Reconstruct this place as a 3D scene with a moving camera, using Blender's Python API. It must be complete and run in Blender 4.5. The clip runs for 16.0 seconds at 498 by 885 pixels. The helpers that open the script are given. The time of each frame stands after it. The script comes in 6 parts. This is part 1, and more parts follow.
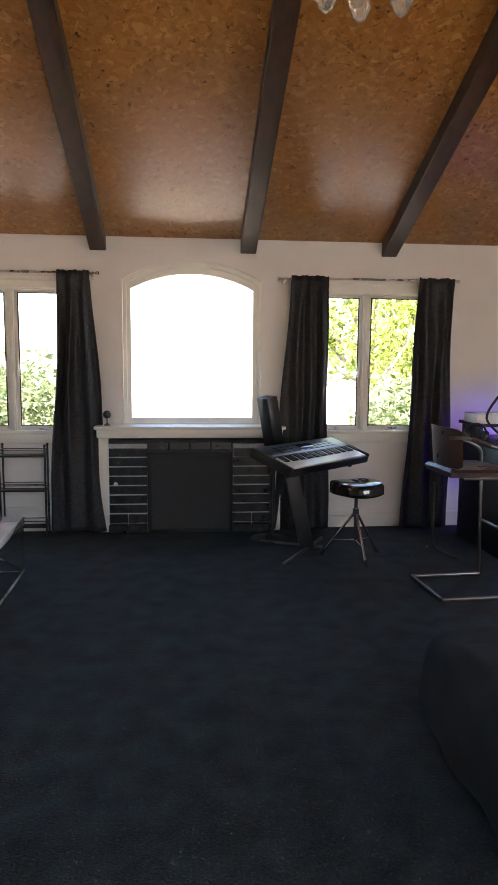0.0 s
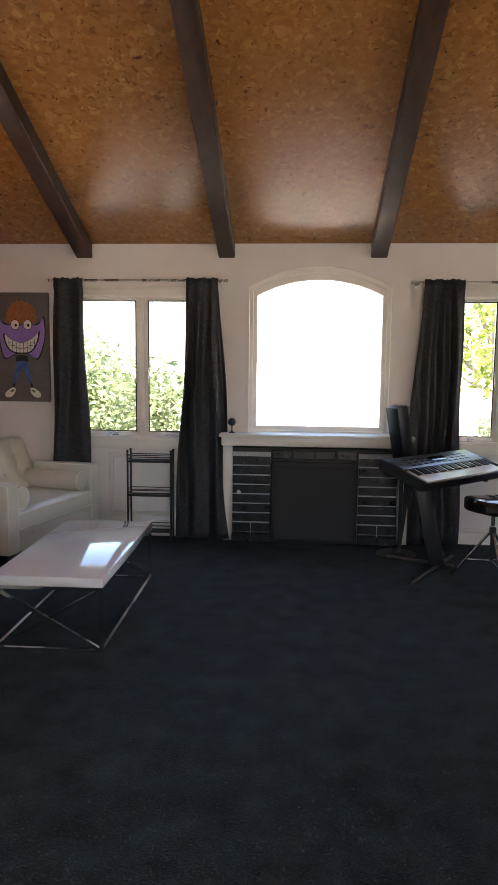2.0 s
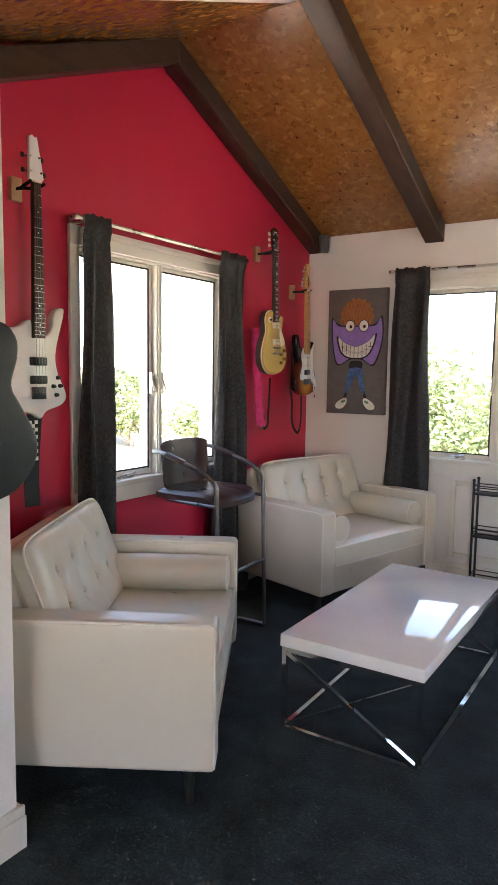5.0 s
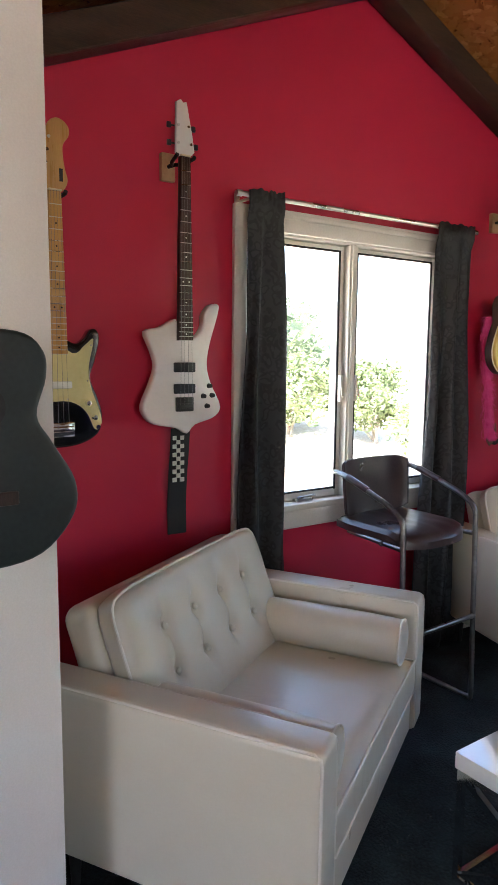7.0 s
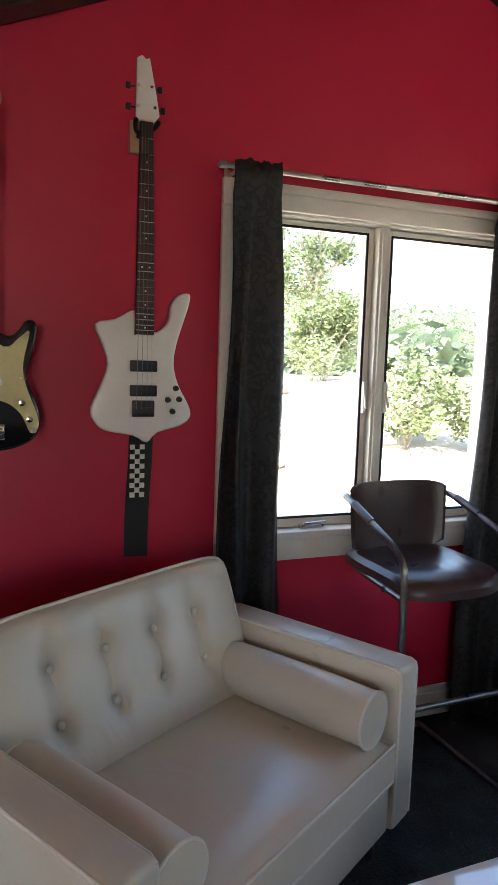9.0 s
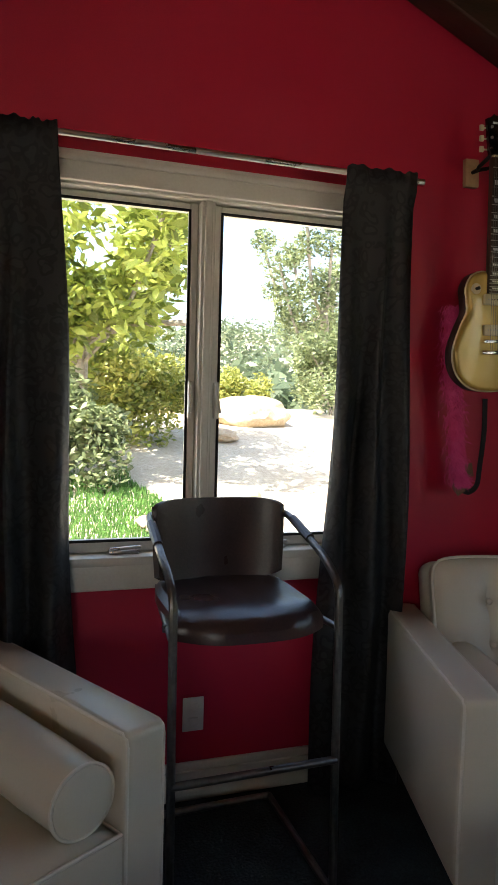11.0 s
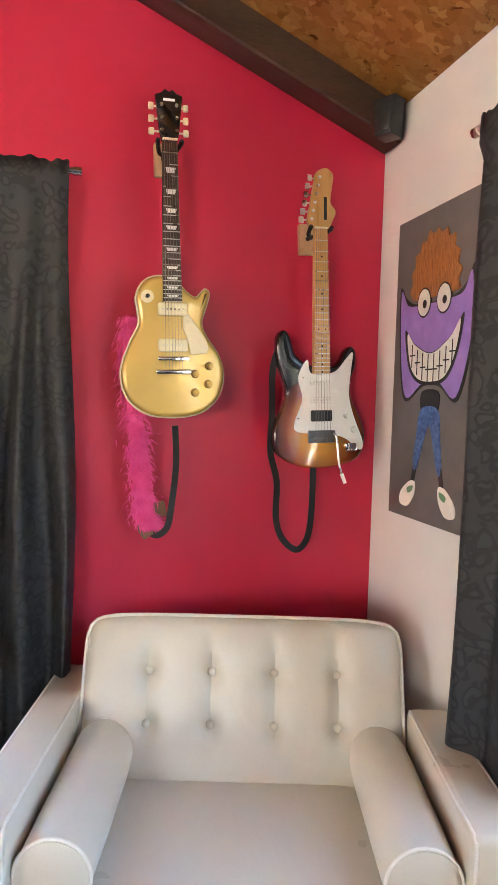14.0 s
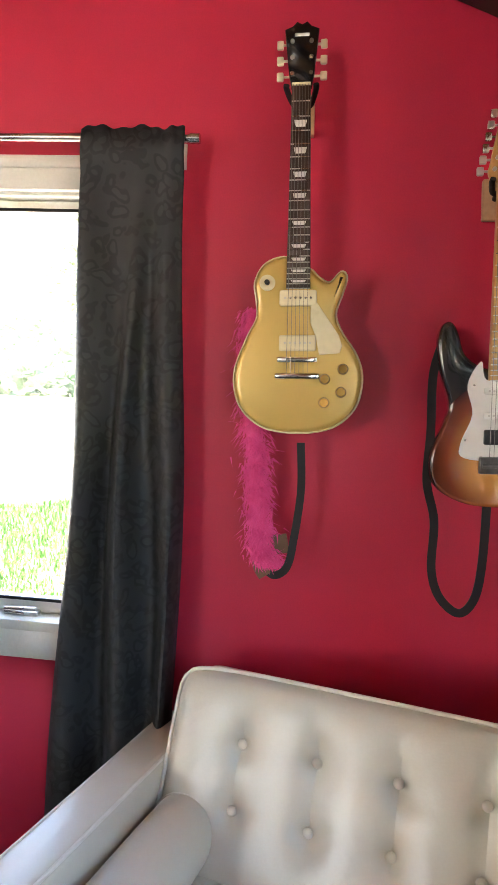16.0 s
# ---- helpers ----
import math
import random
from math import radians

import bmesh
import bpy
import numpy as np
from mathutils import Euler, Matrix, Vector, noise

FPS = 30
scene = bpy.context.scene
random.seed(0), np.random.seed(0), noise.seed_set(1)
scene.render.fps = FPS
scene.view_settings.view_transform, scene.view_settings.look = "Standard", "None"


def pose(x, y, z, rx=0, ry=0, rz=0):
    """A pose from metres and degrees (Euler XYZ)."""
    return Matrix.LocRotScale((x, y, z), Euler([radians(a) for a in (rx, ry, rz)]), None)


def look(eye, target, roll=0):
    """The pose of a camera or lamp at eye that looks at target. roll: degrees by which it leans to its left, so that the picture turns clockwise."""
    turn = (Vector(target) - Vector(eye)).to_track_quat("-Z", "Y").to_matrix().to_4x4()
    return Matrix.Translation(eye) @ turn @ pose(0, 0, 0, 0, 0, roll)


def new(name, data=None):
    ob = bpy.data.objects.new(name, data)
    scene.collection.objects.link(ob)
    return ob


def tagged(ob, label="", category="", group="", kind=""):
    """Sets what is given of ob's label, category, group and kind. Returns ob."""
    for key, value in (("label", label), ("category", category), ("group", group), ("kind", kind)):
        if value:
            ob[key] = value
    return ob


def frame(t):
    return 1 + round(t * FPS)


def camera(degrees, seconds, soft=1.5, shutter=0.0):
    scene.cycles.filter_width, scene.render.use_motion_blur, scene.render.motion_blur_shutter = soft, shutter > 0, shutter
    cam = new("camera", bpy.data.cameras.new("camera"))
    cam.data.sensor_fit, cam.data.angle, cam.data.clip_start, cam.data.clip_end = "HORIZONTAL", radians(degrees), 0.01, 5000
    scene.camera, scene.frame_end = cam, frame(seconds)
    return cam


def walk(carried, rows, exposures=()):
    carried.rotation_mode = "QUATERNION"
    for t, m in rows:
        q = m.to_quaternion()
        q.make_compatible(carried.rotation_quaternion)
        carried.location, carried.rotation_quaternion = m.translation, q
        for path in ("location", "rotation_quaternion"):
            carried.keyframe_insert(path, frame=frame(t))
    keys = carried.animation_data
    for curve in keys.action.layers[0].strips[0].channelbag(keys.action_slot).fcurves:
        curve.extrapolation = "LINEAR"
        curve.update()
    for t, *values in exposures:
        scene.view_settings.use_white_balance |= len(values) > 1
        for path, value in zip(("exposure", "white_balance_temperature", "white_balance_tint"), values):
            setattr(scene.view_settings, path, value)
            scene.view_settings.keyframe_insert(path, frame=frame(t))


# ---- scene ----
cam = camera(40.5, 16.0)
PATH = [
    (0, (-0.19, 0.17, 1.449), (-0.006, 2.146, 1.199), 0.5),
    (0.5, (-0.225, 0.175, 1.448), (-0.112, 2.157, 1.207), 0.6),
    (1, (-0.221, 0.178, 1.444), (-0.152, 2.163, 1.208), 0.4),
    (1.5, (-0.26, 0.184, 1.462), (-0.281, 2.169, 1.222), 0.6),
    (2, (-0.309, 0.288, 1.458), (-0.449, 2.269, 1.223), 0.6),
    (2.5, (-0.351, 0.373, 1.444), (-0.636, 2.34, 1.217), 0.5),
    (3, (-0.346, 0.532, 1.431), (-0.811, 2.465, 1.207), 0.3),
    (3.5, (-0.329, 0.702, 1.428), (-0.967, 2.585, 1.211), 0.5),
    (4, (-0.394, 0.881, 1.413), (-1.173, 2.71, 1.197), 0.7),
    (4.5, (-0.494, 1.077, 1.411), (-1.408, 2.844, 1.201), 0.8),
    (5, (-0.546, 1.248, 1.405), (-1.633, 2.914, 1.199), 0.8),
    (5.2, (-0.559, 1.341, 1.407), (-1.733, 2.947, 1.202), 0.6),
    (7.3, (-0.698, 2.097, 1.505), (-2.383, 3.142, 1.239), 0.7),
    (7.5, (-0.691, 2.179, 1.516), (-2.401, 3.18, 1.244), 0.8),
    (8, (-0.721, 2.344, 1.505), (-2.501, 3.214, 1.232), 1.0),
    (8.2, (-0.741, 2.415, 1.498), (-2.541, 3.242, 1.222), 1.1),
    (10.3, (-0.763, 3.275, 1.368), (-2.666, 3.87, 1.213), 1.5),
    (10.5, (-0.782, 3.372, 1.35), (-2.689, 3.958, 1.206), 1.4),
    (11, (-0.857, 3.569, 1.349), (-2.759, 4.174, 1.22), 1.6),
    (11.5, (-0.867, 3.78, 1.357), (-2.768, 4.386, 1.224), 1.5),
    (12, (-0.841, 4.006, 1.383), (-2.742, 4.614, 1.249), 1.4),
    (12.5, (-0.852, 4.209, 1.403), (-2.756, 4.803, 1.255), 1.5),
    (13, (-0.874, 4.424, 1.386), (-2.786, 5.0, 1.268), 1.4),
    (13.5, (-0.872, 4.606, 1.424), (-2.789, 5.163, 1.308), 1.6),
    (14, (-0.875, 4.779, 1.451), (-2.802, 5.301, 1.33), 1.6),
    (14.5, (-0.924, 4.898, 1.462), (-2.883, 5.278, 1.327), 2.0),
    (15, (-1.047, 4.997, 1.473), (-3.03, 5.212, 1.325), 2.2),
    (15.5, (-1.153, 5.085, 1.474), (-3.148, 5.131, 1.335), 2.6),
    (16, (-1.255, 5.149, 1.49), (-3.238, 4.93, 1.34), 2.8),
]
EXPO = [(0, 3.1, 6600, 14), (3.0, 3.05, 6600, 14), (5.0, 3.7, 6600, 14), (7.3, 3.45, 6150, 13), (8.2, 3.4, 6150, 13), (10.3, 2.3, 6700, 10), (11.5, 2.1, 6900, 10), (12.1, 1.8, 6900, 8), (12.4, 2.1, 6900, 8),
        (12.7, 2.9, 6700, 10), (13.1, 4.55, 6600, 11), (14.0, 4.75, 6600, 12), (15.0, 4.75, 6500, 12), (16, 4.4, 6450, 11)]
walk(cam, [(t, look(eye, target, roll)) for t, eye, target, roll in PATH], EXPO)

# ---- light ----
world = bpy.data.worlds.new("sky")
scene.world = world
world.use_nodes = True
wn = world.node_tree.nodes
sky = wn.new("ShaderNodeTexSky")
sky.sky_type = "NISHITA"
sky.sun_disc = False
sky.sun_elevation = radians(58)
sky.sun_rotation = radians(150)
sky.air_density, sky.dust_density = 1.0, 2.2
world.node_tree.links.new(sky.outputs[0], wn["Background"].inputs[0])
wn["Background"].inputs[1].default_value = 0.15
sun = new("sun", bpy.data.lights.new("sun", "SUN"))
sun.data.energy, sun.data.angle, sun.data.color = 5.0, radians(0.5), (1.0, 0.95, 0.86)
sun.matrix_world = look((6, -10, 20), (0, 0, 0))


def window_light(name, eye, target, sx, sy, power, colour):
    lamp = new(name, bpy.data.lights.new(name, "AREA"))
    lamp.data.shape, lamp.data.size, lamp.data.size_y = "RECTANGLE", sx, sy
    lamp.data.energy, lamp.data.color = power, colour
    lamp.matrix_world = look(eye, target)
    return lamp


# Two fill lamps in unseen openings, placed where daylight is assumed to enter.
window_light("daylight_south", (0.6, -2.42, 1.45), (0.6, 3.0, 1.3), 2.0, 1.5, 0.5, (1.0, 0.97, 0.94))
window_light("daylight_east", (4.22, 1.2, 1.45), (-3.0, 2.5, 1.2), 1.4, 1.4, 1.7, (1.0, 0.97, 0.94))


# ---- materials ----
def material(name, a, b, rough=0.6, metal=0.0, scale=8.0, fine=80.0, bump=0.15, depth=0.002, coat=0.0, rough_var=0.1, stretch=(1, 1, 1), folds=0.0):
    """A surface whose colour wanders from a to b at two scales, with fine relief."""
    m = bpy.data.materials.new(name)
    m.use_nodes = True
    n, l = m.node_tree.nodes, m.node_tree.links
    p = n["Principled BSDF"]
    co = n.new("ShaderNodeTexCoord")
    mp = n.new("ShaderNodeMapping")
    mp.inputs["Scale"].default_value = stretch
    l.new(co.outputs["Object"], mp.inputs[0])
    big, small = n.new("ShaderNodeTexNoise"), n.new("ShaderNodeTexNoise")
    for t, s, d in ((big, scale, 4), (small, fine, 3)):
        l.new(mp.outputs[0], t.inputs["Vector"])
        t.inputs["Scale"].default_value, t.inputs["Detail"].default_value = s, d
    mean = n.new("ShaderNodeMath")
    mean.operation = "MULTIPLY_ADD"
    mean.inputs[1].default_value = 0.45
    l.new(small.outputs[0], mean.inputs[0])
    half = n.new("ShaderNodeMath")
    half.operation = "MULTIPLY"
    half.inputs[1].default_value = 0.55
    l.new(big.outputs[0], half.inputs[0])
    l.new(half.outputs[0], mean.inputs[2])
    ramp = n.new("ShaderNodeValToRGB")
    ramp.color_ramp.elements[0].position, ramp.color_ramp.elements[1].position = 0.36, 0.64
    ramp.color_ramp.elements[0].color, ramp.color_ramp.elements[1].color = (*a, 1), (*b, 1)
    l.new(mean.outputs[0], ramp.inputs[0])
    l.new(ramp.outputs[0], p.inputs["Base Color"])
    rr = n.new("ShaderNodeMapRange")
    rr.inputs["To Min"].default_value, rr.inputs["To Max"].default_value = max(0.02, rough - rough_var), min(1, rough + rough_var)
    l.new(big.outputs[0], rr.inputs[0])
    l.new(rr.outputs[0], p.inputs["Roughness"])
    p.inputs["Metallic"].default_value = metal
    p.inputs["Coat Weight"].default_value = coat
    p.inputs["Coat Roughness"].default_value = 0.08
    if bump:
        bp = n.new("ShaderNodeBump")
        bp.inputs["Strength"].default_value, bp.inputs["Distance"].default_value = bump, depth
        l.new(small.outputs[0], bp.inputs["Height"])
        l.new(bp.outputs[0], p.inputs["Normal"])
    if folds:
        wide, wb = n.new("ShaderNodeTexNoise"), n.new("ShaderNodeBump")
        wm = n.new("ShaderNodeMapping")
        wm.inputs["Scale"].default_value = (9, 3.5, 6)
        l.new(co.outputs["Object"], wm.inputs[0])
        l.new(wm.outputs[0], wide.inputs["Vector"])
        wide.inputs["Scale"].default_value, wide.inputs["Detail"].default_value, wide.inputs["Distortion"].default_value = 1.0, 2.0, 1.2
        wb.inputs["Strength"].default_value, wb.inputs["Distance"].default_value = folds, 0.02
        l.new(wide.outputs[0], wb.inputs["Height"])
        if bump:
            l.new(wb.outputs[0], bp.inputs["Normal"])
        else:
            l.new(wb.outputs[0], p.inputs["Normal"])
    return m


def cork_material():
    """Pressed cork panels: flakes of tan, orange and dark bark under a worn varnish."""
    m = bpy.data.materials.new("cork")
    m.use_nodes = True
    n, l = m.node_tree.nodes, m.node_tree.links
    p = n["Principled BSDF"]
    co = n.new("ShaderNodeTexCoord")
    warp = n.new("ShaderNodeTexNoise")
    warp.inputs["Scale"].default_value = 16
    l.new(co.outputs["Object"], warp.inputs["Vector"])
    add = n.new("ShaderNodeVectorMath")
    add.operation = "MULTIPLY_ADD"
    add.inputs[1].default_value = (0.09, 0.09, 0.09)
    l.new(warp.outputs["Color"], add.inputs[0])
    l.new(co.outputs["Object"], add.inputs[2])
    flakes = n.new("ShaderNodeTexVoronoi")
    flakes.inputs["Scale"].default_value = 34
    l.new(add.outputs[0], flakes.inputs["Vector"])
    sep = n.new("ShaderNodeSeparateColor")
    l.new(flakes.outputs["Color"], sep.inputs[0])
    ramp = n.new("ShaderNodeValToRGB")
    e = ramp.color_ramp.elements
    e[0].position, e[0].color = 0.0, (0.20, 0.075, 0.017, 1)
    e[1].position, e[1].color = 1.0, (0.42, 0.20, 0.054, 1)
    for pos, c in ((0.03, (0.27, 0.112, 0.026, 1)), (0.4, (0.31, 0.132, 0.031, 1)), (0.85, (0.345, 0.153, 0.038, 1))):
        x = e.new(pos)
        x.color = c
    l.new(sep.outputs[0], ramp.inputs[0])
    chips = n.new("ShaderNodeTexNoise")
    chips.inputs["Scale"].default_value, chips.inputs["Detail"].default_value = 30, 6
    l.new(add.outputs[0], chips.inputs["Vector"])
    dark = n.new("ShaderNodeValToRGB")
    dark.color_ramp.elements[0].position, dark.color_ramp.elements[0].color = 0.28, (0.3, 0.22, 0.18, 1)
    dark.color_ramp.elements[1].position, dark.color_ramp.elements[1].color = 0.38, (1, 1, 1, 1)
    l.new(chips.outputs[0], dark.inputs[0])
    mix = n.new("ShaderNodeMixRGB")
    mix.blend_type = "MULTIPLY"
    mix.inputs[0].default_value = 1
    l.new(ramp.outputs[0], mix.inputs[1])
    l.new(dark.outputs[0], mix.inputs[2])
    wide = n.new("ShaderNodeTexNoise")
    wide.inputs["Scale"].default_value = 1.3
    l.new(co.outputs["Object"], wide.inputs["Vector"])
    tone = n.new("ShaderNodeMapRange")
    tone.inputs["To Min"].default_value, tone.inputs["To Max"].default_value = 0.75, 1.25
    l.new(wide.outputs[0], tone.inputs[0])
    mul = n.new("ShaderNodeMixRGB")
    mul.blend_type = "MULTIPLY"
    mul.inputs[0].default_value = 1
    l.new(mix.outputs[0], mul.inputs[1])
    l.new(tone.outputs[0], mul.inputs[2])
    l.new(mul.outputs[0], p.inputs["Base Color"])
    p.inputs["Roughness"].default_value = 0.27
    p.inputs["Specular IOR Level"].default_value = 0.7
    bp = n.new("ShaderNodeBump")
    bp.inputs["Strength"].default_value, bp.inputs["Distance"].default_value = 0.25, 0.002
    l.new(chips.outputs[0], bp.inputs["Height"])
    l.new(bp.outputs[0], p.inputs["Normal"])
    return m


def glass_material():
    m = bpy.data.materials.new("window_glass")
    m.use_nodes = True
    n, l = m.node_tree.nodes, m.node_tree.links
    clear, shine, mix = n.new("ShaderNodeBsdfTransparent"), n.new("ShaderNodeBsdfGlossy"), n.new("ShaderNodeMixShader")
    clear.inputs[0].default_value = (0.96, 0.98, 0.97, 1)
    shine.inputs["Roughness"].default_value = 0.01
    mix.inputs[0].default_value = 0.012
    l.new(clear.outputs[0], mix.inputs[1])
    l.new(shine.outputs[0], mix.inputs[2])
    l.new(mix.outputs[0], n["Material Output"].inputs[0])
    return m


def jacquard_material():
    """Black cloth with a satin scroll pattern woven into a matt ground."""
    m = material("black_jacquard_cloth", (0.010, 0.010, 0.011), (0.026, 0.025, 0.027), 0.6, scale=14, fine=420, bump=0.3)
    n, l = m.node_tree.nodes, m.node_tree.links
    co, warp, add, cell, ramp = n.new("ShaderNodeTexCoord"), n.new("ShaderNodeTexNoise"), n.new("ShaderNodeVectorMath"), n.new("ShaderNodeTexVoronoi"), n.new("ShaderNodeValToRGB")
    warp.inputs["Scale"].default_value = 12
    add.operation = "MULTIPLY_ADD"
    add.inputs[1].default_value = (0.12, 0.12, 0.12)
    l.new(co.outputs["Object"], warp.inputs["Vector"])
    l.new(warp.outputs["Color"], add.inputs[0])
    l.new(co.outputs["Object"], add.inputs[2])
    cell.inputs["Scale"].default_value = 24
    l.new(add.outputs[0], cell.inputs["Vector"])
    e = ramp.color_ramp.elements
    e[0].position, e[0].color = 0.30, (0.024, 0.0235, 0.026, 1)
    e[1].position, e[1].color = 0.36, (0.006, 0.006, 0.0066, 1)
    x = e.new(0.52)
    x.color = (0.0065, 0.0065, 0.007, 1)
    x = e.new(0.58)
    x.color = (0.020, 0.0195, 0.022, 1)
    l.new(cell.outputs["Distance"], ramp.inputs[0])
    l.new(ramp.outputs[0], n["Principled BSDF"].inputs["Base Color"])
    n["Principled BSDF"].inputs["Sheen Weight"].default_value = 0.01
    return m


def leaf_material(name, a, b):
    m = bpy.data.materials.new(name)
    m.use_nodes = True
    n, l = m.node_tree.nodes, m.node_tree.links
    geo, ramp = n.new("ShaderNodeNewGeometry"), n.new("ShaderNodeValToRGB")
    ramp.color_ramp.elements[0].color, ramp.color_ramp.elements[1].color = (*a, 1), (*b, 1)
    l.new(geo.outputs["Random Per Island"], ramp.inputs[0])
    p, tr, mix = n["Principled BSDF"], n.new("ShaderNodeBsdfTranslucent"), n.new("ShaderNodeMixShader")
    p.inputs["Roughness"].default_value = 0.45
    l.new(ramp.outputs[0], p.inputs["Base Color"])
    l.new(ramp.outputs[0], tr.inputs[0])
    mix.inputs[0].default_value = 0.4
    l.new(p.outputs[0], mix.inputs[1])
    l.new(tr.outputs[0], mix.inputs[2])
    l.new(mix.outputs[0], n["Material Output"].inputs[0])
    return m


def glow_material(name, colour, strength):
    m = bpy.data.materials.new(name)
    m.use_nodes = True
    p = m.node_tree.nodes["Principled BSDF"]
    p.inputs["Base Color"].default_value = (*colour, 1)
    p.inputs["Emission Color"].default_value = (*colour, 1)
    p.inputs["Emission Strength"].default_value = strength
    return m


def burst_material():
    """A sunburst finish: amber in the middle, red-brown, then black at the rim."""
    m = material("sunburst_lacquer", (0.5, 0.2, 0.03), (0.6, 0.26, 0.04), 0.18, coat=0.8, bump=0, rough_var=0.03)
    n, l = m.node_tree.nodes, m.node_tree.links
    co, mp, gr, ramp = n.new("ShaderNodeTexCoord"), n.new("ShaderNodeMapping"), n.new("ShaderNodeTexGradient"), n.new("ShaderNodeValToRGB")
    gr.gradient_type = "SPHERICAL"
    mp.inputs["Location"].default_value = (0, 0, 0.12)
    mp.inputs["Scale"].default_value = (4.9, 0.5, 4.1)
    l.new(co.outputs["Object"], mp.inputs[0])
    l.new(mp.outputs[0], gr.inputs[0])
    e = ramp.color_ramp.elements
    e[0].position, e[0].color = 0.19, (0.008, 0.005, 0.004, 1)
    e[1].position, e[1].color = 0.72, (0.62, 0.27, 0.04, 1)
    x = e.new(0.42)
    x.color = (0.24, 0.045, 0.012, 1)
    l.new(gr.outputs[0], ramp.inputs[0])
    l.new(ramp.outputs[0], n["Principled BSDF"].inputs["Base Color"])
    return m


M_RED = material("crimson_wall_paint", (0.52, 0.016, 0.052), (0.58, 0.022, 0.064), 0.42, scale=3, fine=260, bump=0.12, depth=0.0015)
M_WHITE = material("white_wall_paint", (0.70, 0.67, 0.64), (0.78, 0.75, 0.72), 0.6, scale=3, fine=240, bump=0.12, depth=0.0015)
M_TRIM = material("cream_trim_gloss", (0.70, 0.67, 0.60), (0.78, 0.75, 0.68), 0.35, scale=5, fine=120, bump=0.05)
M_CARPET = material("charcoal_carpet", (0.003, 0.0056, 0.0066), (0.032, 0.049, 0.055), 0.95, scale=7, fine=110, bump=1.0, depth=0.008)
M_BEAM = material("dark_stained_timber", (0.032, 0.016, 0.010), (0.078, 0.040, 0.024), 0.42, scale=3, fine=60, bump=0.35, stretch=(6, 0.6, 6))
M_CORK = cork_material()
M_GLASS = glass_material()
M_LEATHER = material("ivory_leather", (0.60, 0.552, 0.455), (0.625, 0.578, 0.482), 0.29, scale=5, fine=190, bump=0.16, depth=0.0015, rough_var=0.04, folds=0.15)
M_PIPING = material("ivory_piping", (0.70, 0.66, 0.58), (0.76, 0.72, 0.64), 0.45, bump=0)
M_BROWN = material("brown_leather", (0.030, 0.015, 0.014), (0.060, 0.031, 0.028), 0.30, scale=6, fine=150, bump=0.2)
M_STEEL = material("brushed_gunmetal", (0.16, 0.15, 0.145), (0.24, 0.23, 0.22), 0.33, 0.9, scale=12, bump=0.05)
M_CHROME = material("polished_chrome", (0.78, 0.78, 0.78), (0.86, 0.86, 0.86), 0.08, 1.0, bump=0, rough_var=0.03)
M_NICKEL = material("satin_nickel", (0.55, 0.53, 0.50), (0.64, 0.62, 0.58), 0.28, 1.0, bump=0)
M_LACQUER = material("white_gloss_lacquer", (0.84, 0.84, 0.83), (0.88, 0.88, 0.87), 0.04, coat=1.0, bump=0, rough_var=0.02)
M_BLACK = material("black_metal", (0.012, 0.012, 0.012), (0.024, 0.024, 0.024), 0.4, scale=12, bump=0.05)
M_PLASTIC = material("black_plastic", (0.010, 0.010, 0.011), (0.020, 0.020, 0.022), 0.35, scale=20, fine=300, bump=0.1)
M_RUBBER = material("black_rubber", (0.008, 0.008, 0.008), (0.015, 0.015, 0.015), 0.8)
M_CURTAIN = jacquard_material()
M_BRICK = material("black_painted_brick", (0.012, 0.013, 0.014), (0.030, 0.032, 0.035), 0.24, scale=16, fine=60, bump=0.18, depth=0.003)
M_JOINT = material("pale_grey_joint", (0.34, 0.34, 0.35), (0.48, 0.48, 0.49), 0.6, scale=20)
M_SOOT = material("matt_black_panel", (0.008, 0.009, 0.010), (0.016, 0.017, 0.018), 0.6)
M_GOLD = material("gold_top_lacquer", (0.60, 0.41, 0.11), (0.66, 0.46, 0.135), 0.30, 0.3, coat=0.7, scale=6, fine=400, bump=0.03, rough_var=0.04)
M_CREAM = material("aged_cream_plastic", (0.70, 0.62, 0.40), (0.76, 0.68, 0.46), 0.3, bump=0)
M_MINT = material("pale_yellow_pickguard", (0.66, 0.58, 0.27), (0.72, 0.64, 0.32), 0.3, bump=0)
M_PEARL = material("pearl_white", (0.82, 0.81, 0.78), (0.86, 0.85, 0.82), 0.25, bump=0)
M_BASSWHITE = material("white_guitar_lacquer", (0.82, 0.79, 0.76), (0.86, 0.83, 0.80), 0.2, coat=0.6, bump=0)
M_GUITARBLACK = material("black_guitar_lacquer", (0.006, 0.006, 0.007), (0.012, 0.012, 0.013), 0.15, coat=0.8, bump=0)
M_ACOUSTIC = material("satin_black_guitar", (0.012, 0.018, 0.019), (0.022, 0.030, 0.031), 0.45, bump=0.05)
M_ROSEWOOD = material("rosewood", (0.028, 0.014, 0.009), (0.060, 0.030, 0.020), 0.5, scale=10, fine=120, stretch=(8, 8, 0.8))
M_MAPLE = material("amber_maple", (0.50, 0.27, 0.085), (0.58, 0.33, 0.115), 0.3, scale=8, fine=80, coat=0.4, bump=0.03, stretch=(6, 6, 0.6))
M_BLOCK = material("pale_wood_block", (0.42, 0.26, 0.13), (0.50, 0.32, 0.17), 0.5, scale=20)
M_BURST = burst_material()
M_STRAP = material("black_webbing", (0.005, 0.005, 0.005), (0.010, 0.010, 0.010), 0.6, fine=500, bump=0.4)
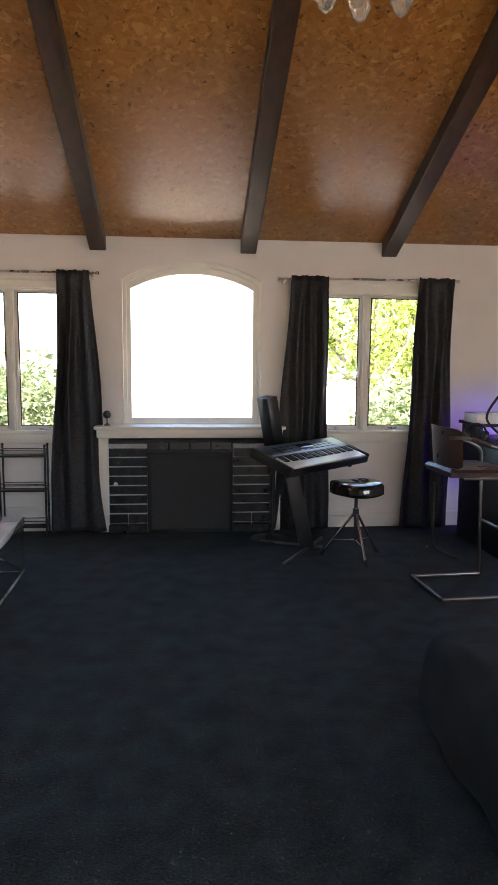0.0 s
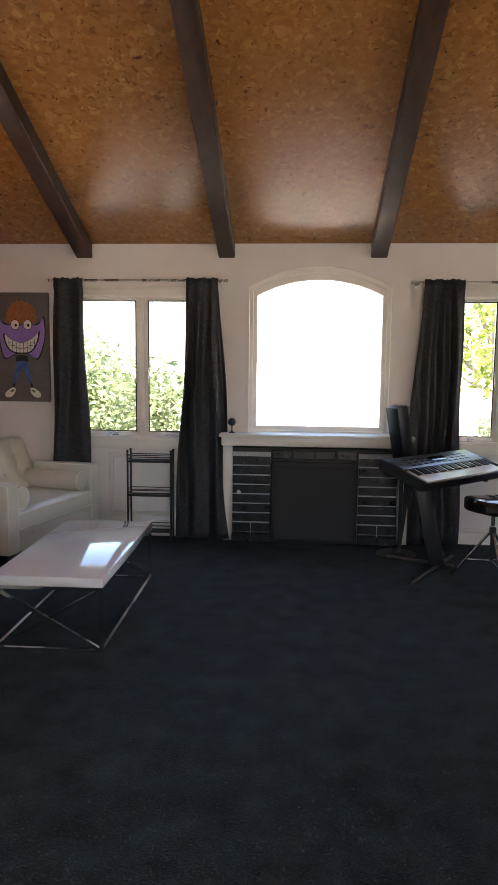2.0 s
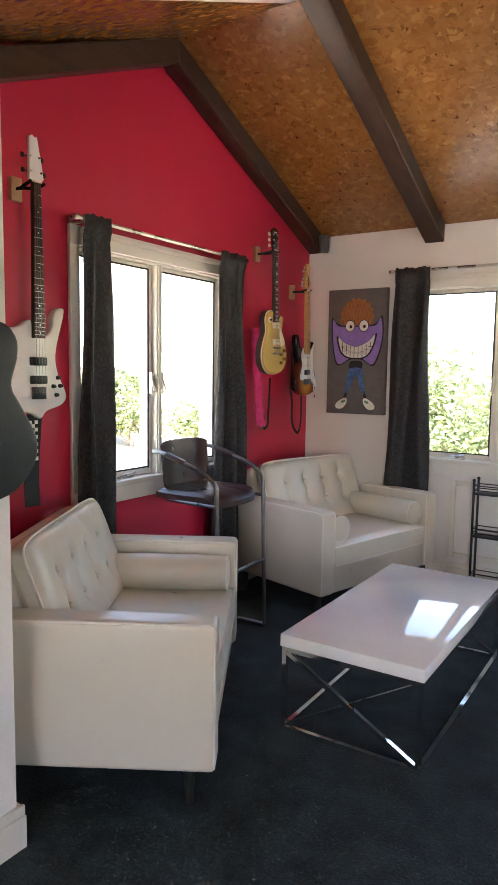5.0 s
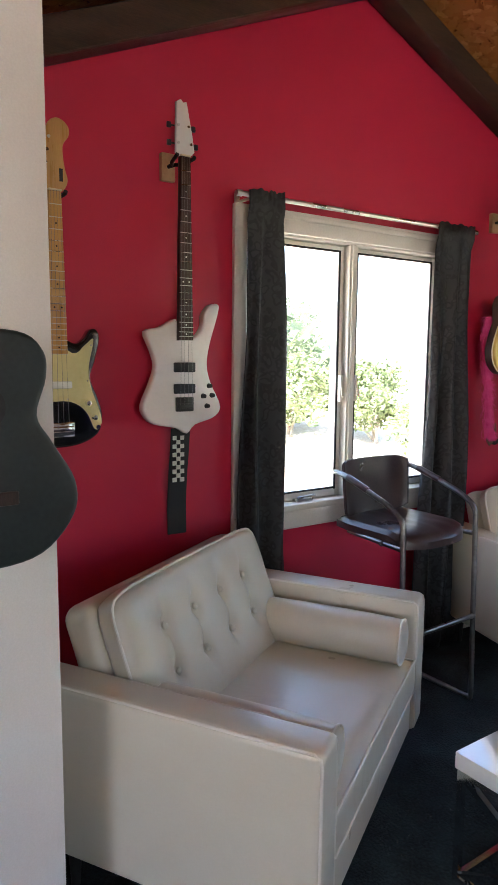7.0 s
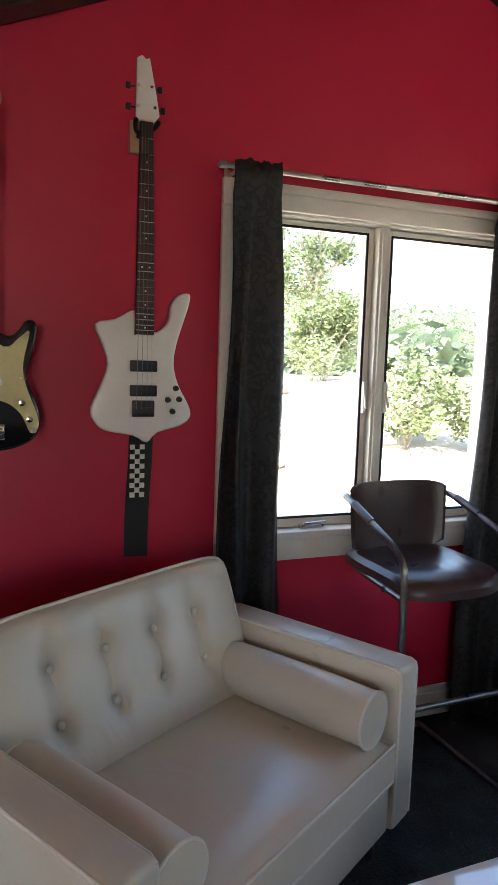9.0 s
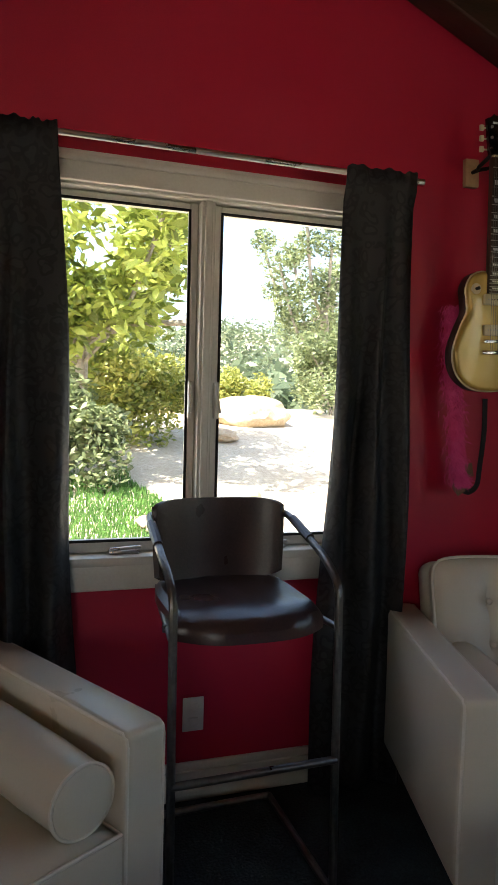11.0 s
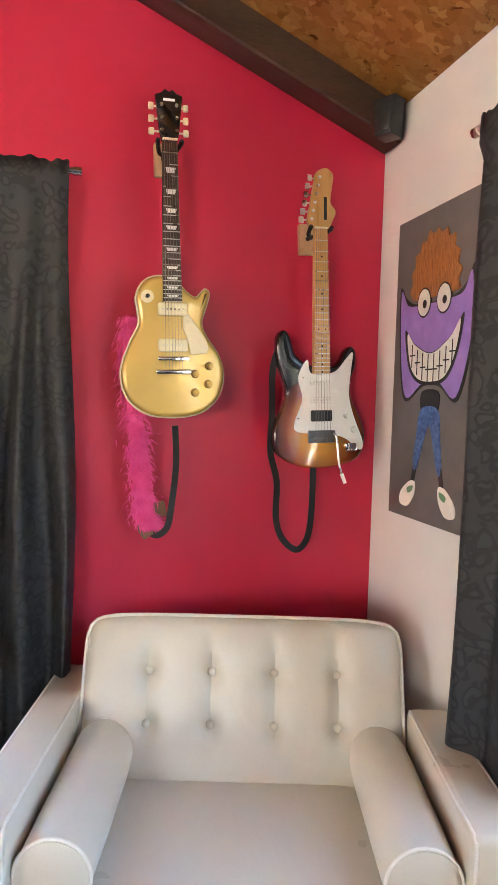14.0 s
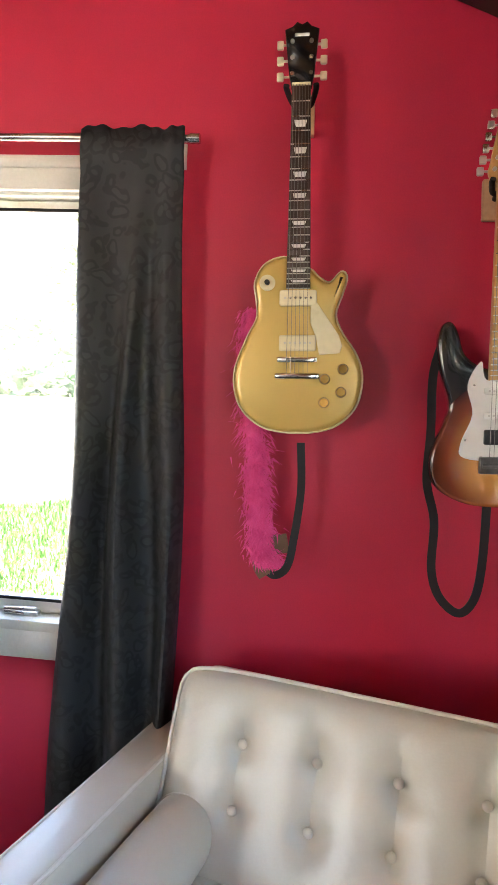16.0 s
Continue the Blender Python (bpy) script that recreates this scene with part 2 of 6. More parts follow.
M_TAN = material("tan_strap_leather", (0.13, 0.065, 0.03), (0.2, 0.11, 0.05), 0.55)
M_PINK = material("hot_pink_plush", (0.80, 0.05, 0.24), (0.92, 0.12, 0.38), 0.9, scale=30, fine=300, bump=0.6, depth=0.006)
M_PLUSH = material("dark_fuzzy_throw", (0.005, 0.008, 0.010), (0.015, 0.021, 0.025), 0.95, scale=14, fine=220, bump=1.0, depth=0.012)
M_PAINT_GREY = material("canvas_grey", (0.12, 0.105, 0.10), (0.16, 0.14, 0.135), 0.7, scale=20, fine=500, bump=0.3)
M_PAINT_PURPLE = material("canvas_purple", (0.26, 0.15, 0.50), (0.36, 0.22, 0.62), 0.6, scale=20, fine=400)
M_PAINT_ORANGE = material("canvas_orange", (0.16, 0.05, 0.015), (0.52, 0.20, 0.05), 0.6, scale=26, fine=240, stretch=(8, 1, 1))
M_PAINT_WHITE = material("canvas_white", (0.68, 0.67, 0.60), (0.8, 0.79, 0.72), 0.6)
M_PAINT_BLUE = material("canvas_blue", (0.03, 0.07, 0.22), (0.08, 0.17, 0.42), 0.6, scale=40)
M_PAINT_BLACK = material("canvas_black", (0.01, 0.01, 0.012), (0.02, 0.02, 0.02), 0.6)
M_PAINT_GREEN = material("canvas_green", (0.08, 0.22, 0.10), (0.15, 0.34, 0.16), 0.6)
M_OUTLET = material("white_plastic", (0.72, 0.70, 0.66), (0.78, 0.76, 0.72), 0.35, bump=0)
M_CRYSTAL = material("crystal_glass", (0.9, 0.86, 0.78), (0.95, 0.92, 0.86), 0.03, bump=0, rough_var=0.01)
M_CRYSTAL.node_tree.nodes["Principled BSDF"].inputs["Transmission Weight"].default_value = 0.85
M_BRASS = material("aged_brass", (0.34, 0.20, 0.05), (0.42, 0.26, 0.08), 0.3, 1.0, bump=0)
M_LED = glow_material("violet_led", (0.12, 0.06, 1.0), 6)
M_GROUND = material("dry_garden_earth", (0.42, 0.35, 0.26), (0.62, 0.54, 0.43), 0.95, scale=1.2, fine=18, bump=0.6, depth=0.03)
M_LAWN = material("lawn_green", (0.06, 0.15, 0.03), (0.12, 0.26, 0.05), 0.9, scale=3, fine=120, bump=0.8, depth=0.02)
M_ROCK = material("sandstone", (0.36, 0.26, 0.16), (0.52, 0.42, 0.30), 0.9, scale=3, fine=22, bump=0.7, depth=0.03)
M_BARK = material("grey_bark", (0.22, 0.19, 0.15), (0.36, 0.32, 0.27), 0.9, scale=10, fine=60, bump=0.8)
M_LEAF = leaf_material("sunlit_leaves", (0.10, 0.14, 0.02), (0.52, 0.58, 0.14))
M_LEAF2 = leaf_material("olive_leaves", (0.07, 0.095, 0.04), (0.33, 0.38, 0.19))
M_LEAF3 = leaf_material("russet_leaves", (0.13, 0.17, 0.03), (0.46, 0.44, 0.12))
M_FAR = leaf_material("far_wood_leaves", (0.05, 0.075, 0.04), (0.17, 0.21, 0.12))


# ---- helpers for building ----
def finish(ob, smooth):
    if smooth:
        for f in ob.data.polygons:
            f.use_smooth = True
        ob.data.set_sharp_from_angle(angle=radians(35))
    return ob


def part(name, bm, mat, parent=None, label="", smooth=True, kind=""):
    me = bpy.data.meshes.new(name)
    bmesh.ops.recalc_face_normals(bm, faces=bm.faces)
    bm.to_mesh(me)
    bm.free()
    me.materials.append(mat)
    ob = new(name, me)
    ob.parent = parent
    return tagged(finish(ob, smooth), label, kind=kind)


def thing(name, m, label, category, group="", kind=""):
    ob = new(name)
    ob.empty_display_size = 0.1
    ob.matrix_world = m
    return tagged(ob, label, category, group, kind)


def box(bm, x0, x1, y0, y1, z0, z1, bevel=0.0, seg=2):
    b = bmesh.new()
    bmesh.ops.create_cube(b, size=1)
    bmesh.ops.transform(b, matrix=Matrix.LocRotScale(((x0 + x1) / 2, (y0 + y1) / 2, (z0 + z1) / 2), None, (abs(x1 - x0), abs(y1 - y0), abs(z1 - z0))), verts=b.verts)
    if bevel:
        bmesh.ops.bevel(b, geom=b.edges[:], offset=bevel, segments=seg, profile=0.5, affect="EDGES")
    return merge(bm, b)


def merge(bm, b, m=None):
    if m is not None:
        bmesh.ops.transform(b, matrix=m, verts=b.verts)
    me = bpy.data.meshes.new("tmp")
    b.to_mesh(me)
    b.free()
    bm.from_mesh(me)
    bpy.data.meshes.remove(me)
    return bm


def B(*args, **kw):
    return box(bmesh.new(), *args, **kw)


def rod(bm, p, q, r, seg=12, r2=None):
    p, q = Vector(p), Vector(q)
    b = bmesh.new()
    bmesh.ops.create_cone(b, cap_ends=True, segments=seg, radius1=r, radius2=r if r2 is None else r2, depth=(q - p).length)
    return merge(bm, b, Matrix.Translation((p + q) / 2) @ (q - p).to_track_quat("Z", "Y").to_matrix().to_4x4())


def tube(bm, pts, r, seg=8, closed=False):
    """A round bar along a smooth line."""
    pts = [Vector(p) for p in pts]
    rings = []
    n = len(pts)
    side = None
    for i, p in enumerate(pts):
        a = pts[(i - 1) % n] if closed or i else p
        c = pts[(i + 1) % n] if closed or i < n - 1 else p
        d = (c - a).normalized()
        if side is None:
            side = d.orthogonal().normalized()
        side = (side - d * side.dot(d)).normalized()
        up = d.cross(side)
        rings.append([bm.verts.new(p + r * (math.cos(2 * math.pi * k / seg) * side + math.sin(2 * math.pi * k / seg) * up)) for k in range(seg)])
    last = n if closed else n - 1
    for i in range(last):
        a, c = rings[i], rings[(i + 1) % n]
        for k in range(seg):
            bm.faces.new((a[k], a[(k + 1) % seg], c[(k + 1) % seg], c[k]))
    if not closed:
        bm.faces.new(rings[0]), bm.faces.new(rings[-1])
    return bm


def smooth_line(pts, steps=8, closed=False):
    """A Catmull-Rom line through the points."""
    pts = [Vector(p) for p in pts]
    n, out = len(pts), []
    for i in range(n if closed else n - 1):
        p0, p1, p2, p3 = (pts[(i + k) % n] if closed else pts[min(max(i + k, 0), n - 1)] for k in (-1, 0, 1, 2))
        for s in range(steps):
            t = s / steps
            out.append(0.5 * (2 * p1 + (p2 - p0) * t + (2 * p0 - 5 * p1 + 4 * p2 - p3) * t * t + (3 * p1 - p0 - 3 * p2 + p3) * t ** 3))
    return out if closed else out + [pts[-1]]


def slab(bm, outline, y0, y1, bevel=0.0, seg=2):
    """An outline in (x, z), drawn out from y0 to y1, with rounded rims."""
    b = bmesh.new()
    lo = [b.verts.new((p[0], y0, p[1])) for p in outline]
    f = b.faces.new(lo)
    ext = bmesh.ops.extrude_face_region(b, geom=[f])
    bmesh.ops.translate(b, verts=[v for v in ext["geom"] if isinstance(v, bmesh.types.BMVert)], vec=(0, y1 - y0, 0))
    if bevel:
        rim = [e for e in b.edges if abs(e.verts[0].co.y - e.verts[1].co.y) < 1e-6]
        bmesh.ops.bevel(b, geom=rim, offset=bevel, segments=seg, profile=0.5, affect="EDGES")
    return merge(bm, b)


def lathe(bm, profile, seg=20):
    """A turned shape round z from (radius, height) pairs."""
    rings = [[bm.verts.new((r * math.cos(2 * math.pi * k / seg), r * math.sin(2 * math.pi * k / seg), z)) for k in range(seg)] for r, z in profile]
    for a, c in zip(rings, rings[1:]):
        for k in range(seg):
            bm.faces.new((a[k], a[(k + 1) % seg], c[(k + 1) % seg], c[k]))
    bm.faces.new(rings[0]), bm.faces.new(rings[-1])
    return bm


def columns(bm, axis, c0, c1, spans):
    """A wall in upright strips: (u0, u1, foot0, foot1, top0, top1), between c0 and c1 across."""
    for u0, u1, f0, f1, t0, t1 in spans:
        q = [(u0, f0), (u1, f1), (u1, t1), (u0, t0)]
        vs = [[bm.verts.new((u, c, z) if axis == "x" else (c, u, z)) for u, z in q] for c in (c0, c1)]
        bm.faces.new(vs[0]), bm.faces.new(vs[1][::-1])
        for k in range(4):
            bm.faces.new((vs[0][k], vs[1][k], vs[1][(k + 1) % 4], vs[0][(k + 1) % 4]))
    return bm


# ---- the setting ----
NORTH, WEST, EAST, SOUTH = 5.8, -3.0, 4.2, -2.4
EAVE, PITCH, RIDGE, BAY_RIDGE, BAY_SOUTH, MAIN_WEST = 2.40, 0.425, 1.7, 4.12, 2.44, -2.12


def roof(y):
    return EAVE + PITCH * (NORTH - y) if y > RIDGE else EAVE + PITCH * (y - SOUTH)


def bay_roof(y):
    return EAVE + PITCH * (NORTH - y) if y > BAY_RIDGE else EAVE + PITCH * (y - BAY_SOUTH)


def structure(name, bm, mat, label, category, smooth=False):
    return tagged(part(name, bm, mat, None, "", smooth), label, category, kind="structure")


structure("floor", B(WEST - 0.15, EAST + 0.15, SOUTH - 0.15, NORTH + 0.15, -0.12, 0.0), M_CARPET, "dark charcoal wall-to-wall carpet, slightly worn", "floor")

# north wall with two casement openings and an arched one
ARCH_C, ARCH_W, ARCH_Z0, ARCH_SPRING, ARCH_RISE = -0.140, 0.567, 0.88, 2.068, 0.152


def arch(x, w, spring, rise):
    r = (w * w + rise * rise) / (2 * rise)
    return spring + rise - r + math.sqrt(max(0, r * r - (x - ARCH_C) ** 2))


OPEN_N = [(-2.17, -1.01), (0.728, 1.888)]
TOP = EAVE + 0.02
spans = [(-3.0, OPEN_N[0][0], 0, 0, TOP, TOP), (OPEN_N[0][1], ARCH_C - ARCH_W, 0, 0, TOP, TOP), (ARCH_C + ARCH_W, OPEN_N[1][0], 0, 0, TOP, TOP), (OPEN_N[1][1], EAST + 0.15, 0, 0, TOP, TOP)]
for a, b in OPEN_N:
    spans += [(a, b, 0, 0, 0.80, 0.80), (a, b, 2.02, 2.02, TOP, TOP)]
spans.append((ARCH_C - ARCH_W, ARCH_C + ARCH_W, 0, 0, ARCH_Z0, ARCH_Z0))
for k in range(24):
    a, b = (ARCH_C - ARCH_W + 2 * ARCH_W * j / 24 for j in (k, k + 1))
    spans.append((a, b, arch(a, ARCH_W, ARCH_SPRING, ARCH_RISE), arch(b, ARCH_W, ARCH_SPRING, ARCH_RISE), TOP, TOP))
structure("wall_north", columns(bmesh.new(), "x", NORTH, NORTH + 0.16, spans), M_WHITE, "white painted plaster wall with three windows", "wall")

# crimson gable wall
spans = []
for a, b, cut in ((BAY_SOUTH - 0.12, 3.514, 0), (3.514, BAY_RIDGE, 1), (BAY_RIDGE, 4.674, 1), (4.674, NORTH, 0)):
    ta, tb = bay_roof(max(a, BAY_SOUTH)) + 0.03, bay_roof(b) + 0.03
    spans += [(a, b, 0, 0, 0.80, 0.80), (a, b, 2.02, 2.02, ta, tb)] if cut else [(a, b, 0, 0, ta, tb)]
structure("wall_west", columns(bmesh.new(), "y", WEST - 0.16, WEST, spans), M_RED, "crimson red painted gable wall", "wall")
structure("wall_bay_south", B(WEST, MAIN_WEST - 0.12, BAY_SOUTH - 0.12, BAY_SOUTH, 0, EAVE + 0.02), M_WHITE, "cream painted return wall of the bay", "wall")
spans = [(SOUTH, RIDGE, 0, 0, roof(SOUTH) + 0.02, roof(RIDGE) + 0.02), (RIDGE, BAY_SOUTH, 0, 0, roof(RIDGE) + 0.02, roof(BAY_SOUTH) + 0.02), (BAY_SOUTH, BAY_RIDGE, bay_roof(BAY_SOUTH), bay_roof(BAY_RIDGE), roof(BAY_SOUTH) + 0.02, roof(BAY_RIDGE) + 0.02)]
structure("wall_bay_header", columns(bmesh.new(), "y", MAIN_WEST - 0.12, MAIN_WEST, spans), M_WHITE, "cream painted wall with the raised header over the bay", "wall")
spans = [(SOUTH, 0.4, 0, 0, roof(SOUTH) + 0.02, roof(0.4) + 0.02), (0.4, RIDGE, 0, 0, 0.7, 0.7), (0.4, RIDGE, 2.2, 2.2, roof(0.4) + 0.02, roof(RIDGE) + 0.02), (RIDGE, 2.0, 0, 0, 0.7, 0.7), (RIDGE, 2.0, 2.2, 2.2, roof(RIDGE) + 0.02, roof(2.0) + 0.02), (2.0, NORTH, 0, 0, roof(2.0) + 0.02, TOP)]
structure("wall_east", columns(bmesh.new(), "y", EAST, EAST + 0.15, spans), M_WHITE, "plain white painted end wall", "wall")
spans = [(MAIN_WEST - 0.12, -0.4, 0, 0, TOP, TOP), (-0.4, 1.6, 0, 0, 0.6, 0.6), (-0.4, 1.6, 2.2, 2.2, TOP, TOP), (1.6, EAST + 0.15, 0, 0, TOP, TOP)]
structure("wall_south", columns(bmesh.new(), "x", SOUTH - 0.15, SOUTH, spans), M_WHITE, "plain white painted wall", "wall")


def ceiling_slab(name, x0, x1, ya, za, yb, zb, label):
    bm = bmesh.new()
    columns(bm, "y", x0, x1, [(ya, yb, za, zb, za + 0.16, zb + 0.16)])
    return structure(name, bm, M_CORK, label, "ceiling")


ceiling_slab("ceiling_north", WEST - 0.16, EAST + 0.15, BAY_RIDGE, roof(BAY_RIDGE), NORTH + 0.16, roof(NORTH + 0.16), "sloping ceiling of varnished pressed cork panels")
ceiling_slab("ceiling_upper", MAIN_WEST - 0.12, EAST + 0.15, RIDGE, roof(RIDGE), BAY_RIDGE, roof(BAY_RIDGE), "upper part of the sloping cork ceiling")
ceiling_slab("ceiling_south", MAIN_WEST - 0.12, EAST + 0.15, SOUTH - 0.15, roof(SOUTH), RIDGE, roof(RIDGE), "sloping cork ceiling beyond the ridge")
ceiling_slab("ceiling_bay", WEST - 0.16, MAIN_WEST - 0.12, BAY_SOUTH - 0.12, bay_roof(BAY_SOUTH), BAY_RIDGE, bay_roof(BAY_RIDGE), "sloping cork ceiling of the bay")


def beam(x0, x1, low, drop=0.115):
    bm = bmesh.new()
    columns(bm, "y", x0, x1, [(low, NORTH - 0.002, roof(low) - drop, roof(NORTH) - drop, roof(low) + 0.01, roof(NORTH) + 0.01)])
    bmesh.ops.bevel(bm, geom=bm.edges[:], offset=0.006, segments=1, affect="EDGES")
    ob = part("beam", bm, M_BEAM, None)
    return tagged(ob, "dark stained exposed timber ceiling beam", "beam", "ceiling beams", "structure")


for x0, x1 in ((-2.118, -1.987), (-0.957, -0.827), (0.250, 0.378), (1.424, 1.553), (2.60, 2.73)):
    beam(x0, x1, RIDGE)
beam(WEST + 0.002, WEST + 0.115, BAY_RIDGE)
bm = bmesh.new()
columns(bm, "y", WEST + 0.002, WEST + 0.115, [(BAY_SOUTH + 0.002, BAY_RIDGE, bay_roof(BAY_SOUTH) - 0.115, bay_roof(BAY_RIDGE) - 0.115, bay_roof(BAY_SOUTH) + 0.01, bay_roof(BAY_RIDGE) + 0.01)])
bmesh.ops.bevel(bm, geom=bm.edges[:], offset=0.006, segments=1, affect="EDGES")
tagged(part("beam", bm, M_BEAM), "dark stained timber beam along the bay gable", "beam", "ceiling beams", "structure")


def baseboard(x0, x1, y0, y1, axis):
    bm = bmesh.new()
    if axis == "x":
        box(bm, x0, x1, y0, y1, 0, 0.10, 0.002, 1)
        box(bm, x0, x1, y0 + 0.006 if y0 < NORTH - 0.5 else y0 + 0.005, y1, 0.10, 0.13, 0.004, 2)
    else:
        box(bm, x0, x1, y0, y1, 0, 0.10, 0.002, 1)
        box(bm, x0, x1 - 0.005, y0, y1, 0.10, 0.13, 0.004, 2)
    tagged(part("baseboard", bm, M_TRIM, None), "cream painted moulded baseboard", "baseboard", "", "structure")


baseboard(WEST, WEST + 0.016, BAY_SOUTH, NORTH, "y")
baseboard(WEST + 0.02, -0.86, NORTH - 0.016, NORTH, "x")
baseboard(0.64, EAST, NORTH - 0.016, NORTH, "x")
baseboard(MAIN_WEST, MAIN_WEST + 0.02, SOUTH, BAY_SOUTH + 0.02, "y")
baseboard(WEST + 0.02, MAIN_WEST, BAY_SOUTH, BAY_SOUTH + 0.016, "x")


def panel_moulding(x0, x1, z0, z1):
    """A flat raised frame on the north wall."""
    bm = bmesh.new()
    for a, b, c, d in ((x0, x0 + 0.035, z0, z1), (x1 - 0.035, x1, z0, z1), (x0 + 0.035, x1 - 0.035, z0, z0 + 0.035), (x0 + 0.035, x1 - 0.035, z1 - 0.035, z1)):
        box(bm, a, b, NORTH - 0.014, NORTH - 0.001, c, d, 0.004)
    tagged(part("trim", bm, M_TRIM), "white painted raised panel moulding below a window", "moulding", "", "structure")


panel_moulding(-1.87, -1.28, 0.17, 0.70)


# ---- windows ----
def casement(name, m, c, label):
    """A pair of casements in a moulded casing; x along the wall, y outwards."""
    w = thing(name, m, label, "window", "", "structure")
    bm = bmesh.new()
    for s in (-1, 1):
        box(bm, c + s * 0.645, c + s * 0.585, -0.022, -0.001, 0.80, 2.067, 0.005)
        box(bm, c + s * 0.60, c + s * 0.577, -0.012, 0.164, 0.80, 2.02, 0.003, 1)
    box(bm, c - 0.645, c + 0.645, -0.026, -0.001, 1.985, 2.075, 0.005)
    box(bm, c - 0.585, c + 0.585, -0.034, 0.0, 2.04, 2.062, 0.006)
    box(bm, c - 0.577, c + 0.577, -0.010, 0.164, 1.975, 2.02, 0.003, 1)
    part("window_frame", bm, M_TRIM, w)
    part("mullion", box(B(c - 0.023, c + 0.023, -0.004, 0.12, 0.84, 1.975, 0.004), c - 0.012, c + 0.012, -0.012, 0.0, 0.84, 1.975, 0.004), M_TRIM, w)
    part("window_sill", box(B(c - 0.645, c + 0.645, -0.03, 0.0, 0.735, 0.815, 0.006), c - 0.577, c + 0.577, -0.032, 0.164, 0.812, 0.842, 0.006), M_TRIM, w)
    for s in (-1, 1):
        a, b = sorted((c + s * 0.024, c + s * 0.575))
        bm = bmesh.new()
        for x0, x1, z0, z1 in ((a, a + 0.027, 0.845, 1.973), (b - 0.027, b, 0.845, 1.973), (a + 0.027, b - 0.027, 0.845, 0.882), (a + 0.027, b - 0.027, 1.948, 1.973)):
            box(bm, x0, x1, 0.03, 0.075, z0, z1, 0.004, 1)
        sash = part("sash", bm, M_TRIM, w)
        bm = bmesh.new()
        for x0, x1, z0, z1 in ((a + 0.026, a + 0.034, 0.875, 1.952), (b - 0.034, b - 0.026, 0.875, 1.952), (a + 0.027, b - 0.027, 0.878, 0.886), (a + 0.027, b - 0.027, 1.944, 1.952)):
            box(bm, x0, x1, 0.028, 0.034, z0, z1)
        part("gasket", bm, M_RUBBER, sash, "black rubber glazing seal")
        pane = part("pane", B(a + 0.028, b - 0.028, 0.050, 0.056, 0.88, 1.950), M_GLASS, sash, "clear glass")
        pane.visible_shadow = False
        u = (a + b) / 2 - 0.05 * s
        bm = B(u - 0.05, u + 0.05, 0.0, 0.03, 0.842, 0.856, 0.005)
        rod(bm, (u - 0.045, 0.0, 0.86), (u + 0.05, -0.01, 0.868), 0.006)
        part("crank", bm, M_NICKEL, w, "folding metal window crank")
        bm = B(c + s * 0.036, c + s * 0.052, 0.006, 0.028, 1.28, 1.40, 0.004)
        rod(bm, (c + s * 0.046, 0.01, 1.36), (c + s * 0.05, -0.012, 1.30), 0.005)
        part("latch", bm, M_TRIM, w, "small cream sash latch")
    return w


TURN_W = pose(WEST, 0, 0, 0, 0, 90)
TURN_N = pose(0, NORTH, 0)
casement("window_1", TURN_N, -1.59, "cream double casement window with white daylight outside")
casement("window_2", TURN_N, 1.308, "cream double casement window behind the keyboard")
casement("window_3", TURN_W, 4.094, "cream double casement window looking onto the garden")


def arched_window():
    w = thing("window_4", pose(0, NORTH, 0), "white arched picture window above the mantel", "window", "", "structure")

    def ring(wo, so, ro, zo, wi, si, ri, zi, y0, y1, name, bev=0.004):
        b = bmesh.new()
        n = 20
        out = [(ARCH_C - wo, zo)] + [(ARCH_C - wo + 2 * wo * k / n, arch(ARCH_C - wo + 2 * wo * k / n, wo, so, ro)) for k in range(n + 1)] + [(ARCH_C + wo, zo)]
        inn = [(ARCH_C - wi, zi)] + [(ARCH_C - wi + 2 * wi * k / n, arch(ARCH_C - wi + 2 * wi * k / n, wi, si, ri)) for k in range(n + 1)] + [(ARCH_C + wi, zi)]
        vs = [[b.verts.new((u, y, z)) for u, z in o] for o in (out, inn) for y in (y0, y1)]
        m = len(out)
        for k in range(m):
            j = (k + 1) % m
            for p, q in ((0, 1), (1, 3), (3, 2), (2, 0)):
                b.faces.new((vs[p][k], vs[p][j], vs[q][j], vs[q][k]))
        part(name, b, M_TRIM, w)

    ring(0.565, 2.068, 0.150, 0.882, 0.537, 2.04, 0.14, 0.905, 0.03, 0.15, "window_frame")
    ring(0.537, 2.04, 0.14, 0.905, 0.505, 2.0, 0.125, 0.94, 0.06, 0.13, "sash")
    ring(0.577, 2.074, 0.156, 0.878, 0.565, 2.068, 0.150, 0.884, -0.014, 0.03, "casing")
    n = 20
    line = [(ARCH_C - 0.51, 0.935)] + [(ARCH_C - 0.51 + 1.02 * k / n, arch(ARCH_C - 0.51 + 1.02 * k / n, 0.51, 2.003, 0.13)) for k in range(n + 1)] + [(ARCH_C + 0.51, 0.935)]
    pane = part("pane", slab(bmesh.new(), line, 0.09, 0.096), M_GLASS, w, "clear glass", smooth=False)
    pane.visible_shadow = False


arched_window()


